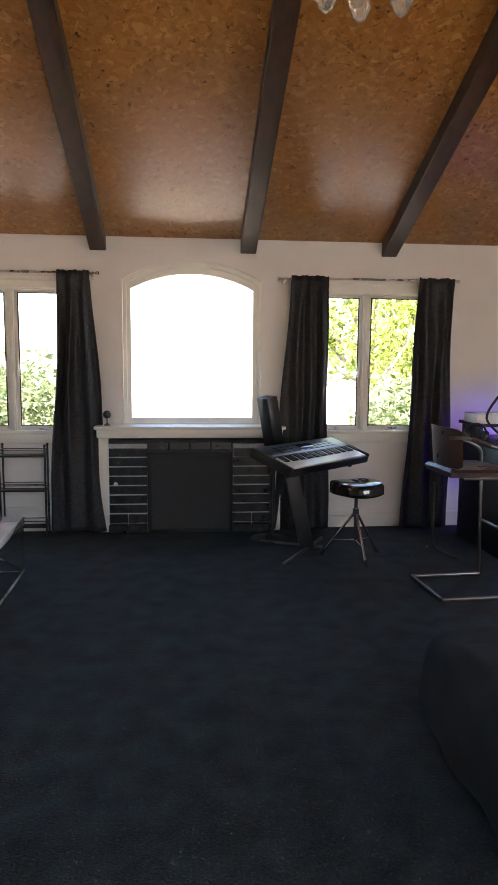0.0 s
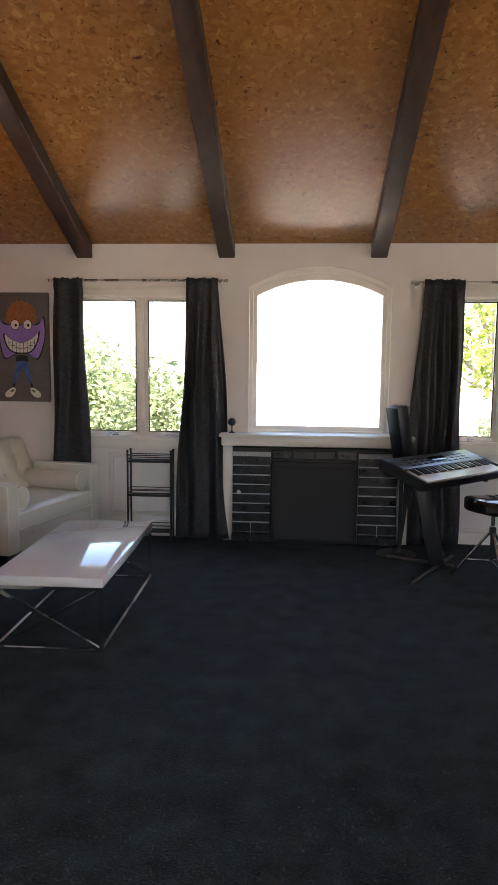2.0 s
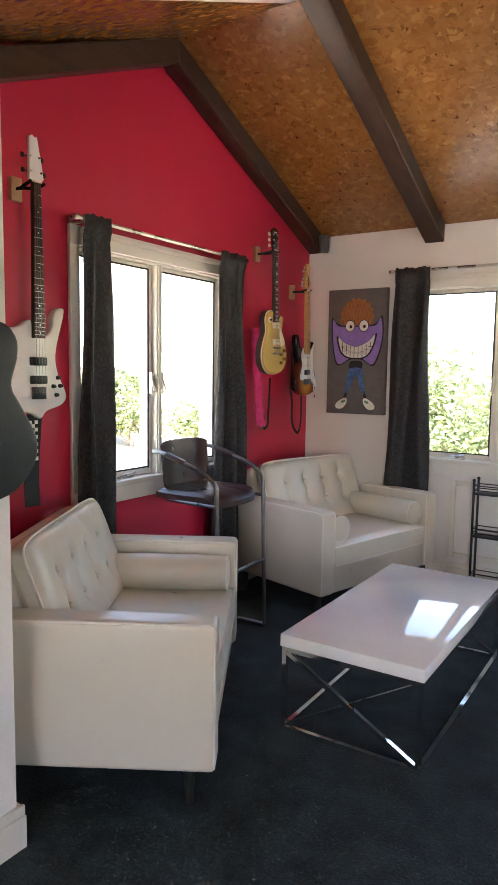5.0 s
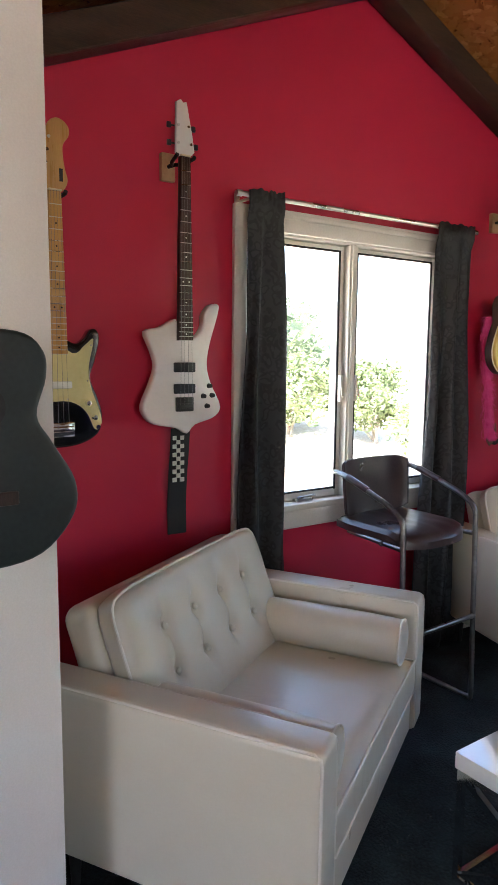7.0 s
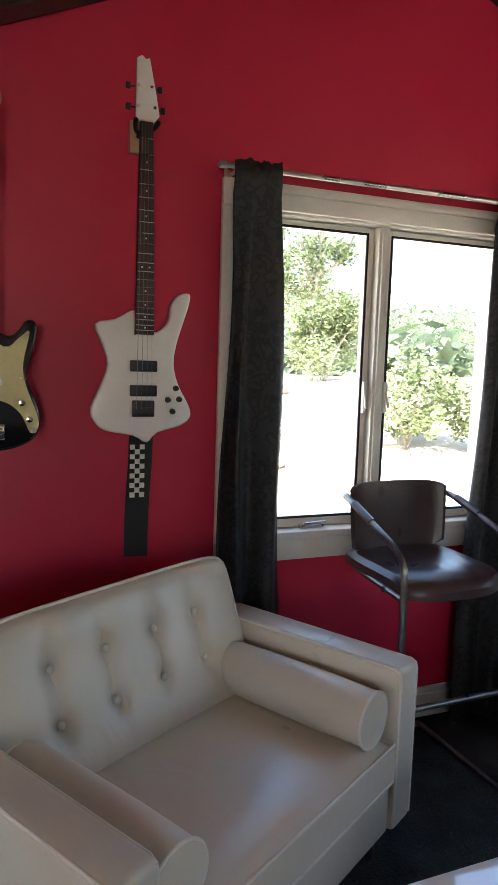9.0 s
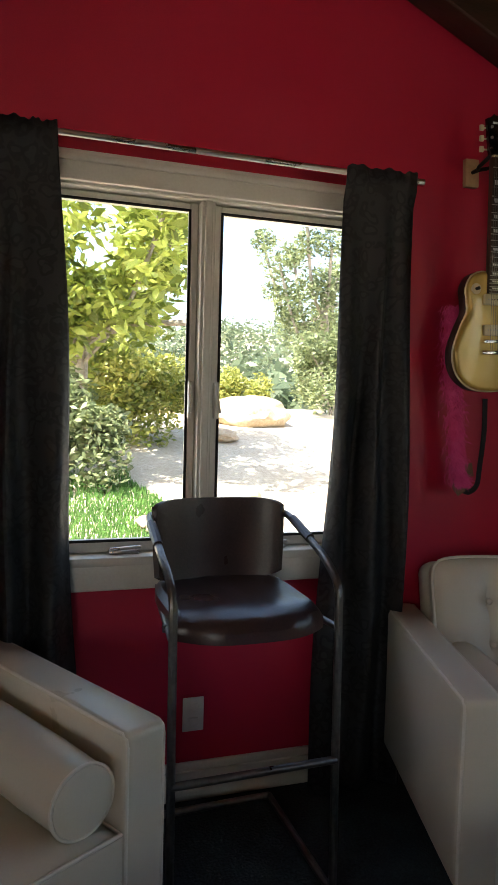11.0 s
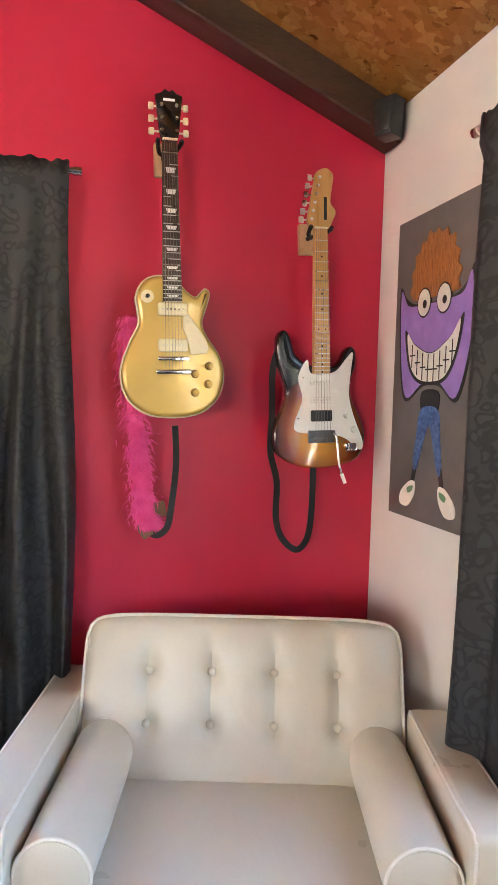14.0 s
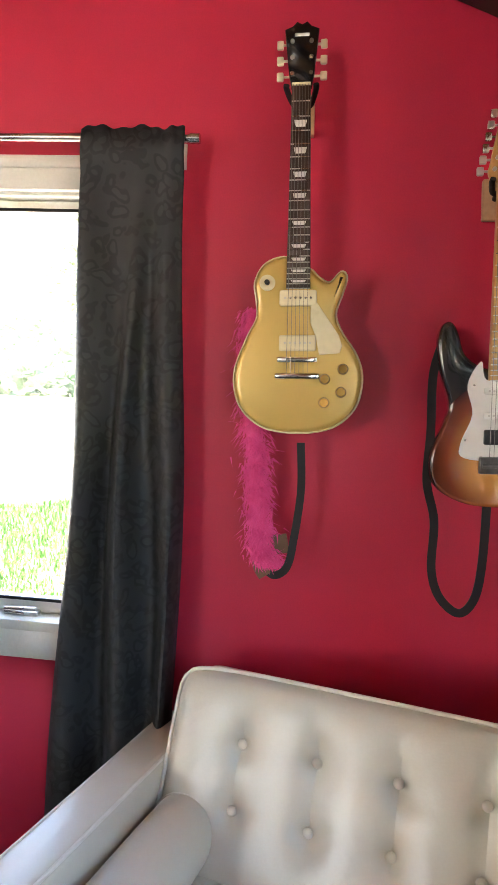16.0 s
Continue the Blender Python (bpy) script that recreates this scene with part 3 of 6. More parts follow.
# ---- fireplace and mantel ----
def fireplace():
    f = thing("fireplace", pose(-0.16, NORTH, 0), "black-painted long-brick fireplace with a closed opening", "fireplace")
    part("surround", B(-0.665, 0.665, -0.085, -0.002, 0, 0.775, 0.003, 1), M_SOOT, f, "matt black brick backing")
    for s in (-1, 1):
        a, b = sorted((s * 0.352, s * 0.663))
        # Pale backing that shows as thin lines between the bricks.
        part("joint_bed", B(a, b, -0.106, -0.084, 0.0, 0.74), M_JOINT, f, "pale grey joints between the bricks", smooth=False)
    part("fire_screen", box(B(-0.345, 0.345, -0.125, -0.087, 0.0, 0.665, 0.004), -0.32, 0.32, -0.130, -0.124, 0.03, 0.63, 0.002, 1), M_SOOT, f, "flat matt black cover panel")
    rng = random.Random(3)
    for row in range(9):
        z = 0.012 + row * 0.078
        out = (0.19, 0.14, 0.115)[row] if row < 3 else 0.11
        for s in (-1, 1):
            cuts = [0.35, 0.665] if row > 1 else [0.35, 0.51, 0.665]
            for a, b in zip(cuts, cuts[1:]):
                jut = out + rng.uniform(-0.004, 0.004)
                x0, x1 = sorted((s * (a + 0.004), s * (b - 0.004)))
                part("brick", B(x0, x1, -jut, -0.086, z, z + 0.068, 0.003, 1), M_BRICK, f, smooth=False)
    for k in range(4):
        x = -0.345 + k * 0.1725
        part("brick", B(x + 0.004, x + 0.1685, -0.115 - 0.003 * (k % 2), -0.086, 0.69, 0.758, 0.004, 1), M_BRICK, f)
    part("vent_ring", rod(bmesh.new(), (-0.61, -0.126, 0.41), (-0.61, -0.108, 0.41), 0.016), M_NICKEL, f, "small round metal gas key plate")
    m = thing("mantel", pose(-0.155, NORTH, 0), "white painted wooden mantel shelf with side posts", "mantel", "", "structure")
    part("shelf", box(B(-0.75, 0.75, -0.20, -0.002, 0.80, 0.880, 0.005), -0.77, 0.77, -0.215, -0.002, 0.868, 0.894, 0.005), M_TRIM, m)
    for s in (-1, 1):
        a, b = sorted((s * 0.67, s * 0.75))
        part("post", B(a, b, -0.088, -0.002, 0, 0.80, 0.004), M_TRIM, m)
    o = thing("ornament", pose(-0.83, 5.69, 0.894), "small dark round ornament on a stem, on the mantel", "ornament")
    part("base", lathe(bmesh.new(), [(0.024, 0), (0.026, 0.005), (0.008, 0.012), (0.005, 0.02), (0.005, 0.06)]), M_BLACK, o)
    bm = bmesh.new()
    bmesh.ops.create_uvsphere(bm, u_segments=14, v_segments=10, radius=0.033, matrix=Matrix.Translation((0, 0, 0.088)))
    part("ball", bm, M_BLACK, o)


fireplace()


# ---- curtains ----
def curtain(m, top, bottom, z0, z1, folds, seed, label):
    """A gathered curtain on a rod; top and bottom are its edges along the wall."""
    c = thing("curtain", m, label, "curtain", "curtains")
    rng = random.Random(seed)
    ph = [rng.uniform(0, 6.28) for _ in range(6)]
    n, rows = folds * 16, 44
    bm = bmesh.new()
    grid = []
    for j in range(rows + 1):
        t = j / rows
        z = z1 + (z0 - z1) * t
        e = t ** 1.1
        a, b = (top[k] + (bottom[k] - top[k]) * e for k in (0, 1))
        line = []
        for i in range(n + 1):
            u = i / n
            deep = 0.009 + 0.019 * min(1, t * 2.2) + 0.008 * math.sin(ph[0] + 5 * t)
            wave = math.sin(2 * math.pi * folds * u + ph[1] + 0.7 * math.sin(2.2 * t + ph[2]) + 1.1 * math.sin(4 * u + ph[3])) + 0.22 * math.sin(4 * math.pi * folds * u * 0.7 + ph[4] + 2 * t)
            x = a + (b - a) * u + 0.010 * math.sin(9 * t + ph[5] + 6 * u)
            line.append(bm.verts.new((x, -0.100 - deep * wave * (0.3 if t < 0.04 else 1) - 0.014 * (t < 0.04), z + (0.012 + 0.004 * math.sin(17 * u + ph[0]) + 0.003 * math.sin(41 * u + ph[1]) if j == 0 else 0))))
        grid.append(line)
    for r0, r1 in zip(grid, grid[1:]):
        for i in range(n):
            bm.faces.new((r0[i], r0[i + 1], r1[i + 1], r1[i]))
    cloth = part("cloth", bm, M_CURTAIN, c)
    sol = cloth.modifiers.new("thickness", "SOLIDIFY")
    sol.thickness = 0.004
    return c


def curtain_rod(m, a, b, z, label):
    r = thing("curtain_rod", m, label, "curtain rod")
    part("bar", rod(bmesh.new(), (a, -0.095, z), (b, -0.095, z), 0.0095, 16), M_NICKEL, r)
    for x in (a, b):
        part("end_cap", rod(bmesh.new(), (x - 0.012, -0.095, z), (x + 0.012, -0.095, z), 0.0125, 16), M_NICKEL, r)
    for x in (a + 0.05, b - 0.05):
        part("bracket", box(rod(bmesh.new(), (x, -0.095, z - 0.014), (x, -0.001, z - 0.014), 0.006), x - 0.012, x + 0.012, -0.006, -0.0005, z - 0.045, z + 0.02, 0.002), M_NICKEL, r)


curtain_rod(TURN_N, -2.314, -0.886, 2.10, "slim satin metal curtain rod above a window")
curtain_rod(TURN_N, 0.566, 2.057, 2.09, "slim satin metal curtain rod above a window")
curtain_rod(TURN_W, 3.42, 4.80, 2.092, "satin nickel curtain rod on the red wall")
DARK = "long black jacquard curtain gathered on a rod"
curtain(TURN_N, (-2.28, -2.044), (-2.34, -1.99), 0.02, 2.105, 2, 1, DARK)
curtain(TURN_N, (-1.192, -0.942), (-1.30, -0.81), 0.012, 2.105, 3, 2, DARK)
curtain(TURN_N, (0.655, 0.965), (0.514, 1.005), 0.012, 2.098, 3, 3, DARK)
curtain(TURN_N, (1.712, 2.014), (1.626, 2.06), 0.012, 2.095, 3, 4, DARK)
curtain(TURN_W, (3.462, 3.63), (3.44, 3.72), 0.012, 2.10, 2, 5, DARK)
curtain(TURN_W, (4.53, 4.785), (4.46, 4.815), 0.012, 2.10, 3, 6, DARK)


# ---- armchairs ----
def tufted_cushion(w, h, d, buttons, rng):
    """A soft back cushion in the xz plane with its front towards +y."""
    bm = bmesh.new()
    nx, nz = 60, 34
    faces = {}
    for s in (1, -1):
        for i in range(nx + 1):
            for k in range(nz + 1):
                u, v = i / nx * 2 - 1, k / nz * 2 - 1
                fall = max(0, 1 - abs(u) ** 9) ** 0.5 * max(0, 1 - abs(v) ** 7) ** 0.5
                y = d / 2 * (0.35 + 0.65 * fall) * (1 if s > 0 else -1)
                soft = 1 - 0.05 * abs(u * v) ** 9
                x, z = u * w / 2 * (1 - 0.012 * abs(v) ** 6) * soft, v * h / 2 * (1 - 0.03 * abs(u) ** 4) * soft
                if s > 0:
                    for bx, bz in buttons:
                        q = math.hypot(x - bx, (z - bz))
                        y -= 0.022 * math.exp(-(q / 0.03) ** 2) + 0.008 * math.exp(-(q / 0.09) ** 2)
                        if abs(z - bz) < 0.2:
                            y -= 0.010 * math.exp(-((x - bx - 0.02 * (z - bz)) / 0.016) ** 2) * math.exp(-((z - bz - 0.02) / 0.085) ** 2)
                    y += 0.003 * noise.noise(Vector((x * 9, z * 9, w)))
                faces[s, i, k] = bm.verts.new((x, y, z))
    for s in (1, -1):
        for i in range(nx):
            for k in range(nz):
                bm.faces.new((faces[s, i, k], faces[s, i + 1, k], faces[s, i + 1, k + 1], faces[s, i, k + 1]))
    rim = [(i, 0) for i in range(nx)] + [(nx, k) for k in range(nz)] + [(nx - i, nz) for i in range(nx)] + [(0, nz - k) for k in range(nz)]
    for p, q in zip(rim, rim[1:] + rim[:1]):
        bm.faces.new((faces[1, *p], faces[1, *q], faces[-1, *q], faces[-1, *p]))
    line = [faces[1, *p].co.copy() * 1.004 + Vector((0, 0.004, 0)) for p in rim]
    return bm, line


def seat_pad(x0, x1, y0, y1, z0, z1, puff):
    bm = bmesh.new()
    box(bm, x0, x1, y0, y1, z0, z1)
    bmesh.ops.subdivide_edges(bm, edges=[e for e in bm.edges if abs(e.verts[0].co.z - e.verts[1].co.z) < 1e-6], cuts=23, use_grid_fill=True)
    cx, cy, rx, ry = (x0 + x1) / 2, (y0 + y1) / 2, (x1 - x0) / 2, (y1 - y0) / 2
    for v in bm.verts:
        if v.co.z > (z0 + z1) / 2:
            u, w = (v.co.x - cx) / rx, (v.co.y - cy) / ry
            v.co.z += puff * max(0, 1 - abs(u) ** 4) * max(0, 1 - abs(w) ** 6) - 0.015 * (max(abs(u), abs(w)) > 0.999)
            v.co.z += 0.0035 * noise.noise(Vector((v.co.x * 22, v.co.y * 7, 3))) * max(0, 1 - abs(u) ** 4)
    return bm


def armchair(m, label, seed, W, ends):
    a = thing("armchair", m, label, "armchair", "ivory armchairs")
    rng = random.Random(seed)
    D, T = 0.405, 0.115
    part("base", B(-W + T - 0.003, W - T + 0.003, -0.25, D - 0.016, 0.145, 0.298, 0.012, 3), M_LEATHER, a)
    part("seat_cushion", seat_pad(-W + T + 0.003, W - T - 0.003, -0.22, D - 0.004, 0.302, 0.425, 0.022), M_LEATHER, a)
    z = 0.416
    q = [(-W + T + 0.006, -0.2, z), (-W + T + 0.006, D - 0.007, z), (W - T - 0.006, D - 0.007, z), (W - T - 0.006, -0.2, z)]
    part("seat_piping", tube(bmesh.new(), q, 0.005), M_PIPING, a, "raised leather piping along the seat")
    part("seat_piping", tube(bmesh.new(), [(x, y + 0.002, 0.308) for x, y, _ in q[1:3]], 0.005), M_PIPING, a)
    for s in (-1, 1):
        x0, x1 = sorted((s * W, s * (W - T)))
        arm = part("arm", B(x0, x1, ends[s], D, 0.145, 0.632, 0.020, 4), M_LEATHER, a)
        for x in (x0 + 0.007, x1 - 0.007):
            line = [(x, ends[s] + 0.015, 0.626), (x, D - 0.022, 0.626), (x, D - 0.008, 0.618), (x, D - 0.004, 0.60), (x, D - 0.004, 0.16)]
            part("piping", tube(bmesh.new(), line, 0.0042), M_PIPING, arm)
        bol = bmesh.new()
        r = 0.077
        cx = s * (W - T - 0.004 - r)
        prof = [(0.0, -0.02), (r - 0.02, -0.02), (r - 0.004, -0.016), (r, 0.0), (r + 0.003, 0.12), (r + 0.003, 0.36), (r, 0.49), (r - 0.004, 0.506), (r - 0.02, 0.512), (0.001, 0.516)]
        lathe(bol, [(max(p, 0.001), q) for p, q in prof], 28)
        for v in bol.verts:
            v.co += Vector((v.co.x, v.co.y, 0)) * 0.025 * noise.noise(Vector((v.co.x * 14 + seed, v.co.y * 14, v.co.z * 9)))
        bmesh.ops.transform(bol, matrix=Matrix.Translation((cx, -0.135, 0.432 + r)) @ Matrix.Rotation(radians(-90), 4, "X"), verts=bol.verts)
        b = part("bolster", bol, M_LEATHER, a, "round bolster cushion")
        for yy in (-0.135, 0.368):
            part("piping", tube(bmesh.new(), [(cx + r * math.cos(t * math.pi / 14), yy, 0.432 + r + r * math.sin(t * math.pi / 14)) for t in range(28)], 0.0042, closed=True), M_PIPING, b)
        for y in (ends[s] + 0.08, D - 0.09):
            part("leg", rod(bmesh.new(), (s * (W - 0.075), y, 0), (s * (W - 0.075), y, 0.15), 0.013, 12, 0.022), M_BLACK, a, "short black tapered leg")
    h, d = 0.445, 0.12
    tilt = Matrix.Translation((0, -0.20, 0.620)) @ Matrix.Rotation(radians(20), 4, "X")
    back = B(-W + T + 0.004, W - T - 0.004, -0.165, -0.045, -0.44, h / 2 - 0.006, 0.045, 6)
    bmesh.ops.transform(back, matrix=tilt, verts=back.verts)
    part("back", back, M_LEATHER, a)
    buttons = [((-0.26 + 0.1733 * i), 0.073 - 0.137 * j) for i in range(4) for j in range(2)]
    bm, rim = tufted_cushion(2 * W - 2 * T - 0.012, h, d, buttons, rng)
    bmesh.ops.transform(bm, matrix=tilt, verts=bm.verts)
    cushion = part("back_cushion", bm, M_LEATHER, a, "button-tufted back cushion")
    part("piping", tube(bmesh.new(), [tilt @ p for p in rim[::2]], 0.005, closed=True), M_PIPING, cushion)
    for bx, bz in buttons:
        b = bmesh.new()
        bmesh.ops.create_uvsphere(b, u_segments=12, v_segments=8, radius=1)
        bmesh.ops.transform(b, matrix=tilt @ Matrix.LocRotScale((bx, d / 2 - 0.022, bz), None, (0.0115, 0.008, 0.0115)), verts=b.verts)
        part("button", b, M_LEATHER, cushion)
    return a


C1, C2 = radians(-59.2), radians(-105)
armchair(pose(-2.01 + 0.405 * math.sin(C1), 3.365 - 0.405 * math.cos(C1), 0, 0, 0, -59.2), "ivory leather armchair with tufted back and bolsters, beside the bay corner", 1, 0.572, {1: -0.42, -1: -0.33})
armchair(pose(-2.066 + 0.405 * math.sin(C2), 5.105 - 0.405 * math.cos(C2), 0, 0, 0, -105), "ivory leather armchair with tufted back, under the hanging guitars", 2, 0.562, {1: -0.40, -1: -0.155})


# ---- coffee table ----
def coffee_table():
    t = thing("coffee_table", pose(-1.545, 4.062, 0, 0, 0, 0.6), "white gloss coffee table on a crossed chrome frame", "table")
    X, Y, H = 0.288, 0.605, 0.392
    part("tabletop", B(-X, X, -Y, Y, H - 0.05, H, 0.003, 2), M_LACQUER, t)
    r = 0.009

    def bar(p, q, name):
        p, q = Vector(p), Vector(q)
        b = bmesh.new()
        bmesh.ops.create_cube(b, size=1)
        m = Matrix.Translation((p + q) / 2) @ (q - p).to_track_quat("Z", "Y").to_matrix().to_4x4() @ Matrix.Diagonal((2 * r, 2 * r, (q - p).length, 1))
        bmesh.ops.transform(b, matrix=m, verts=b.verts)
        part(name, b, M_CHROME, t, smooth=False)

    x, y, top = X - 0.015, Y - 0.015, H - 0.052
    for sx in (-1, 1):
        for sy in (-1, 1):
            bar((sx * x, sy * y, 0.0), (sx * x, sy * y, top), "leg")
        bar((sx * x, -y + r, r), (sx * x, y - r, r), "rail")
        bar((sx * x, -y + r, top - r), (sx * x, y - r, top - r), "rail")
    for sy in (-1, 1):
        bar((-x + r, sy * y, r), (x - r, sy * y, r), "rail")
        bar((-x + r, sy * y, top - r), (x - r, sy * y, top - r), "rail")
        bar((-x + r, sy * y, top - 2 * r), (x - r, sy * y, 2 * r), "cross_brace")
        bar((-x + r, sy * (y - 0.004), 2 * r), (x - r, sy * (y - 0.004), top - 2 * r), "cross_brace")


coffee_table()


# ---- bar stools ----
def bar_stool(m, label):
    s = thing("bar_stool", m, label, "bar stool", "brown bar stools")
    hw = 0.21
    for k in (-1, 1):
        line = [(k * hw * 0.86, -0.215, 0.985), (k * hw * 0.97, -0.19, 0.99), (k * hw * 1.05, -0.12, 0.985), (k * hw * 1.08, 0.06, 0.93), (k * hw * 1.08, 0.15, 0.895), (k * hw * 1.08, 0.205, 0.85), (k * hw * 1.08, 0.215, 0.76), (k * hw * 1.08, 0.225, 0.40), (k * hw * 1.08, 0.235, 0.05), (k * hw * 1.08, 0.225, 0.015), (k * hw * 1.08, 0.18, 0.0115), (k * hw * 1.08, -0.24, 0.0115)]
        part("side_frame", tube(bmesh.new(), smooth_line(line, 6), 0.0115, 10), M_STEEL, s, "bent gunmetal tube: arm, leg and runner")
        part("arm_wrap", tube(bmesh.new(), smooth_line([(k * hw * 1.055, -0.10, 0.982), (k * hw * 1.075, 0.02, 0.945)], 4), 0.0145, 10), M_BROWN, s)
    part("floor_bar", rod(bmesh.new(), (-hw * 1.08, -0.24, 0.0115), (hw * 1.08, -0.24, 0.0115), 0.0115), M_STEEL, s)
    for k in (-1, 1):
        part("seat_rail", rod(bmesh.new(), (k * hw * 1.08, 0.213, 0.742), (k * hw * 0.9, -0.12, 0.742), 0.0095), M_STEEL, s)
    part("footrest", rod(bmesh.new(), (-hw * 1.08, 0.23, 0.385), (hw * 1.08, 0.23, 0.385), 0.0105), M_STEEL, s)
    part("seat_bar", rod(bmesh.new(), (-hw * 1.08, 0.10, 0.742), (hw * 1.08, 0.10, 0.742), 0.0105), M_STEEL, s)
    bm = bmesh.new()
    b2 = seat_pad(-hw * 0.98, hw * 0.98, -0.20, 0.235, 0.748, 0.792, 0.008)
    for v in b2.verts:
        v.co.z -= 0.022 * max(0, (v.co.y - 0.12) / 0.125) ** 2
        if v.co.y > 0.08:
            v.co.y -= 0.07 * ((v.co.y - 0.08) / 0.155) * abs(v.co.x / (hw * 0.98)) ** 3
        if v.co.y < -0.05:
            v.co.x *= 1 - 0.10 * ((-0.05 - v.co.y) / 0.15) ** 2
    part("seat", merge(bm, b2), M_BROWN, s, "worn brown leather seat")
    bm = bmesh.new()
    n, rows = 18, 10
    grid = {}
    for f in (0, 1):
        for i in range(n + 1):
            for j in range(rows + 1):
                u, t = i / n * 2 - 1, j / rows
                ang = u * 1.05
                rr = 0.205 - 0.014 * f
                wid = 1 - 0.05 * (1 - t) ** 2
                z = 0.79 + 0.25 * t - (0.02 * abs(u) ** 6 if j == rows else 0) + (0.025 * abs(u) ** 5 if j == 0 else 0)
                grid[f, i, j] = bm.verts.new((rr * 1.03 * math.sin(ang) / math.sin(1.05) * wid, -0.11 - 0.10 * math.cos(ang) * (rr / 0.2) - 0.02 * t + 0.03, z))
    for i in range(n):
        for j in range(rows):
            for f in (0, 1):
                bm.faces.new((grid[f, i, j], grid[f, i + 1, j], grid[f, i + 1, j + 1], grid[f, i, j + 1]))
    edge = [(i, 0) for i in range(n)] + [(n, j) for j in range(rows)] + [(n - i, rows) for i in range(n)] + [(0, rows - j) for j in range(rows)]
    for p, q in zip(edge, edge[1:] + edge[:1]):
        bm.faces.new((grid[0, *p], grid[0, *q], grid[1, *q], grid[1, *p]))
    part("backrest", bm, M_BROWN, s, "curved brown leather backrest")
    return s


bar_stool(pose(-2.68, 4.115, 0, 0, 0, -88), "brown leather bar stool with gunmetal arms, by the garden window")
bar_stool(pose(1.56, 4.2, 0, 0, 0, -86), "brown leather bar stool with gunmetal arms, drawn up to the desk")


# ---- guitars: x along the wall, y into the wall, z up ----
def guitar_neck(g, x, nut, end, y, mat, label, frets, w0=0.043, w1=0.057, dots=None, blocks=None):
    neck = part("neck", slab(bmesh.new(), [(x - w0 / 2, nut), (x + w0 / 2, nut), (x + w1 / 2, end), (x - w1 / 2, end)], y - 0.008, y + 0.016, 0.004), mat, g, label)
    scale = (nut - end) / (1 - 2 ** (-frets / 12))
    for k in range(1, frets + 1):
        z = nut - scale * (1 - 2 ** (-k / 12))
        w = w0 + (w1 - w0) * (nut - z) / (nut - end)
        part("fret", B(x - w / 2 + 0.001, x + w / 2 - 0.001, y - 0.0095, y - 0.007, z - 0.0011, z + 0.0011), M_NICKEL, neck, smooth=False)
        zm = nut - scale * (1 - (2 ** (-k / 12) + 2 ** (-(k - 1) / 12)) / 2)
        if k in (3, 5, 7, 9, 12, 15, 17, 19, 21):
            if blocks:
                hgt = scale * (2 ** (-(k - 1) / 12) - 2 ** (-k / 12)) * 0.48
                part("inlay", slab(bmesh.new(), [(x - w * 0.32, zm + hgt / 2), (x + w * 0.32, zm + hgt / 2), (x + w * 0.25, zm - hgt / 2), (x - w * 0.25, zm - hgt / 2)], y - 0.0088, y - 0.0078), blocks, neck, smooth=False)
            else:
                for dx in ((-0.012, 0.012) if k == 12 else (0,)):
                    part("inlay", rod(bmesh.new(), (x + dx, y - 0.0088, zm), (x + dx, y - 0.0078, zm), 0.003, 8), dots, neck, smooth=False)
    part("nut", B(x - w0 / 2, x + w0 / 2, y - 0.011, y + 0.004, nut, nut + 0.005), M_CREAM, neck)
    return neck


def strings(g, x, top, low, y, count, w0, w1):
    for k in range(count):
        f = k / (count - 1) - 0.5
        part("string", rod(bmesh.new(), (x + f * w0, y, top), (x + f * w1, y - 0.002, low), 0.00045 + 0.0003 * (0.5 - f), 5), M_STEEL, g)


def tuners(g, places, y, mat):
    for x, z, s in places:
        bm = rod(bmesh.new(), (x - s * 0.004, y - 0.014, z), (x - s * 0.004, y, z), 0.005, 10)
        part("tuning_post", bm, M_NICKEL, g)
        bm = rod(bmesh.new(), (x, y + 0.006, z), (x + s * 0.02, y + 0.006, z), 0.003, 8)
        box(bm, x + s * 0.017, x + s * 0.033, y + 0.001, y + 0.011, z - 0.010, z + 0.010, 0.003)
        part("tuner", bm, mat, g, "tuning peg")


def hanger(g, x, z, y):
    part("hanger", B(x - 0.028, x + 0.028, 0.028, 0.0505, z - 0.055, z + 0.045, 0.003), M_BLOCK, g, "pale wooden wall hanger block")
    bm = bmesh.new()
    for s in (-1, 1):
        tube(bm, smooth_line([(x, 0.03, z - 0.004), (x + s * 0.006, -0.01, z - 0.005), (x + s * 0.022, -0.04, z - 0.006), (x + s * 0.034, y - 0.012, z), (x + s * 0.034, y - 0.025, z + 0.006)], 5), 0.007, 8)
    part("hanger_fork", bm, M_RUBBER, g, "black rubber-coated hanger fork")


def band(g, pts, w, mat, name="strap", label="", flat=0.003):
    """A strap of width w along a line of (x, y, z), flat to the wall."""
    pts = smooth_line(pts, 8)
    bm = bmesh.new()
    rows = []
    for i, p in enumerate(pts):
        d = (pts[min(i + 1, len(pts) - 1)] - pts[max(i - 1, 0)]).normalized()
        side = Vector((d.z, 0, -d.x))
        side = side.normalized() if side.length > 0.2 else Vector((1, 0, 0))
        rows.append([bm.verts.new(p + side * w / 2 * s + Vector((0, o, 0))) for s, o in ((-1, 0), (1, 0), (1, flat), (-1, flat))])
    for a, b in zip(rows, rows[1:]):
        for k in range(4):
            bm.faces.new((a[k], a[(k + 1) % 4], b[(k + 1) % 4], b[k]))
    bm.faces.new(rows[0]), bm.faces.new(rows[-1])
    return part(name, bm, mat, g, label)


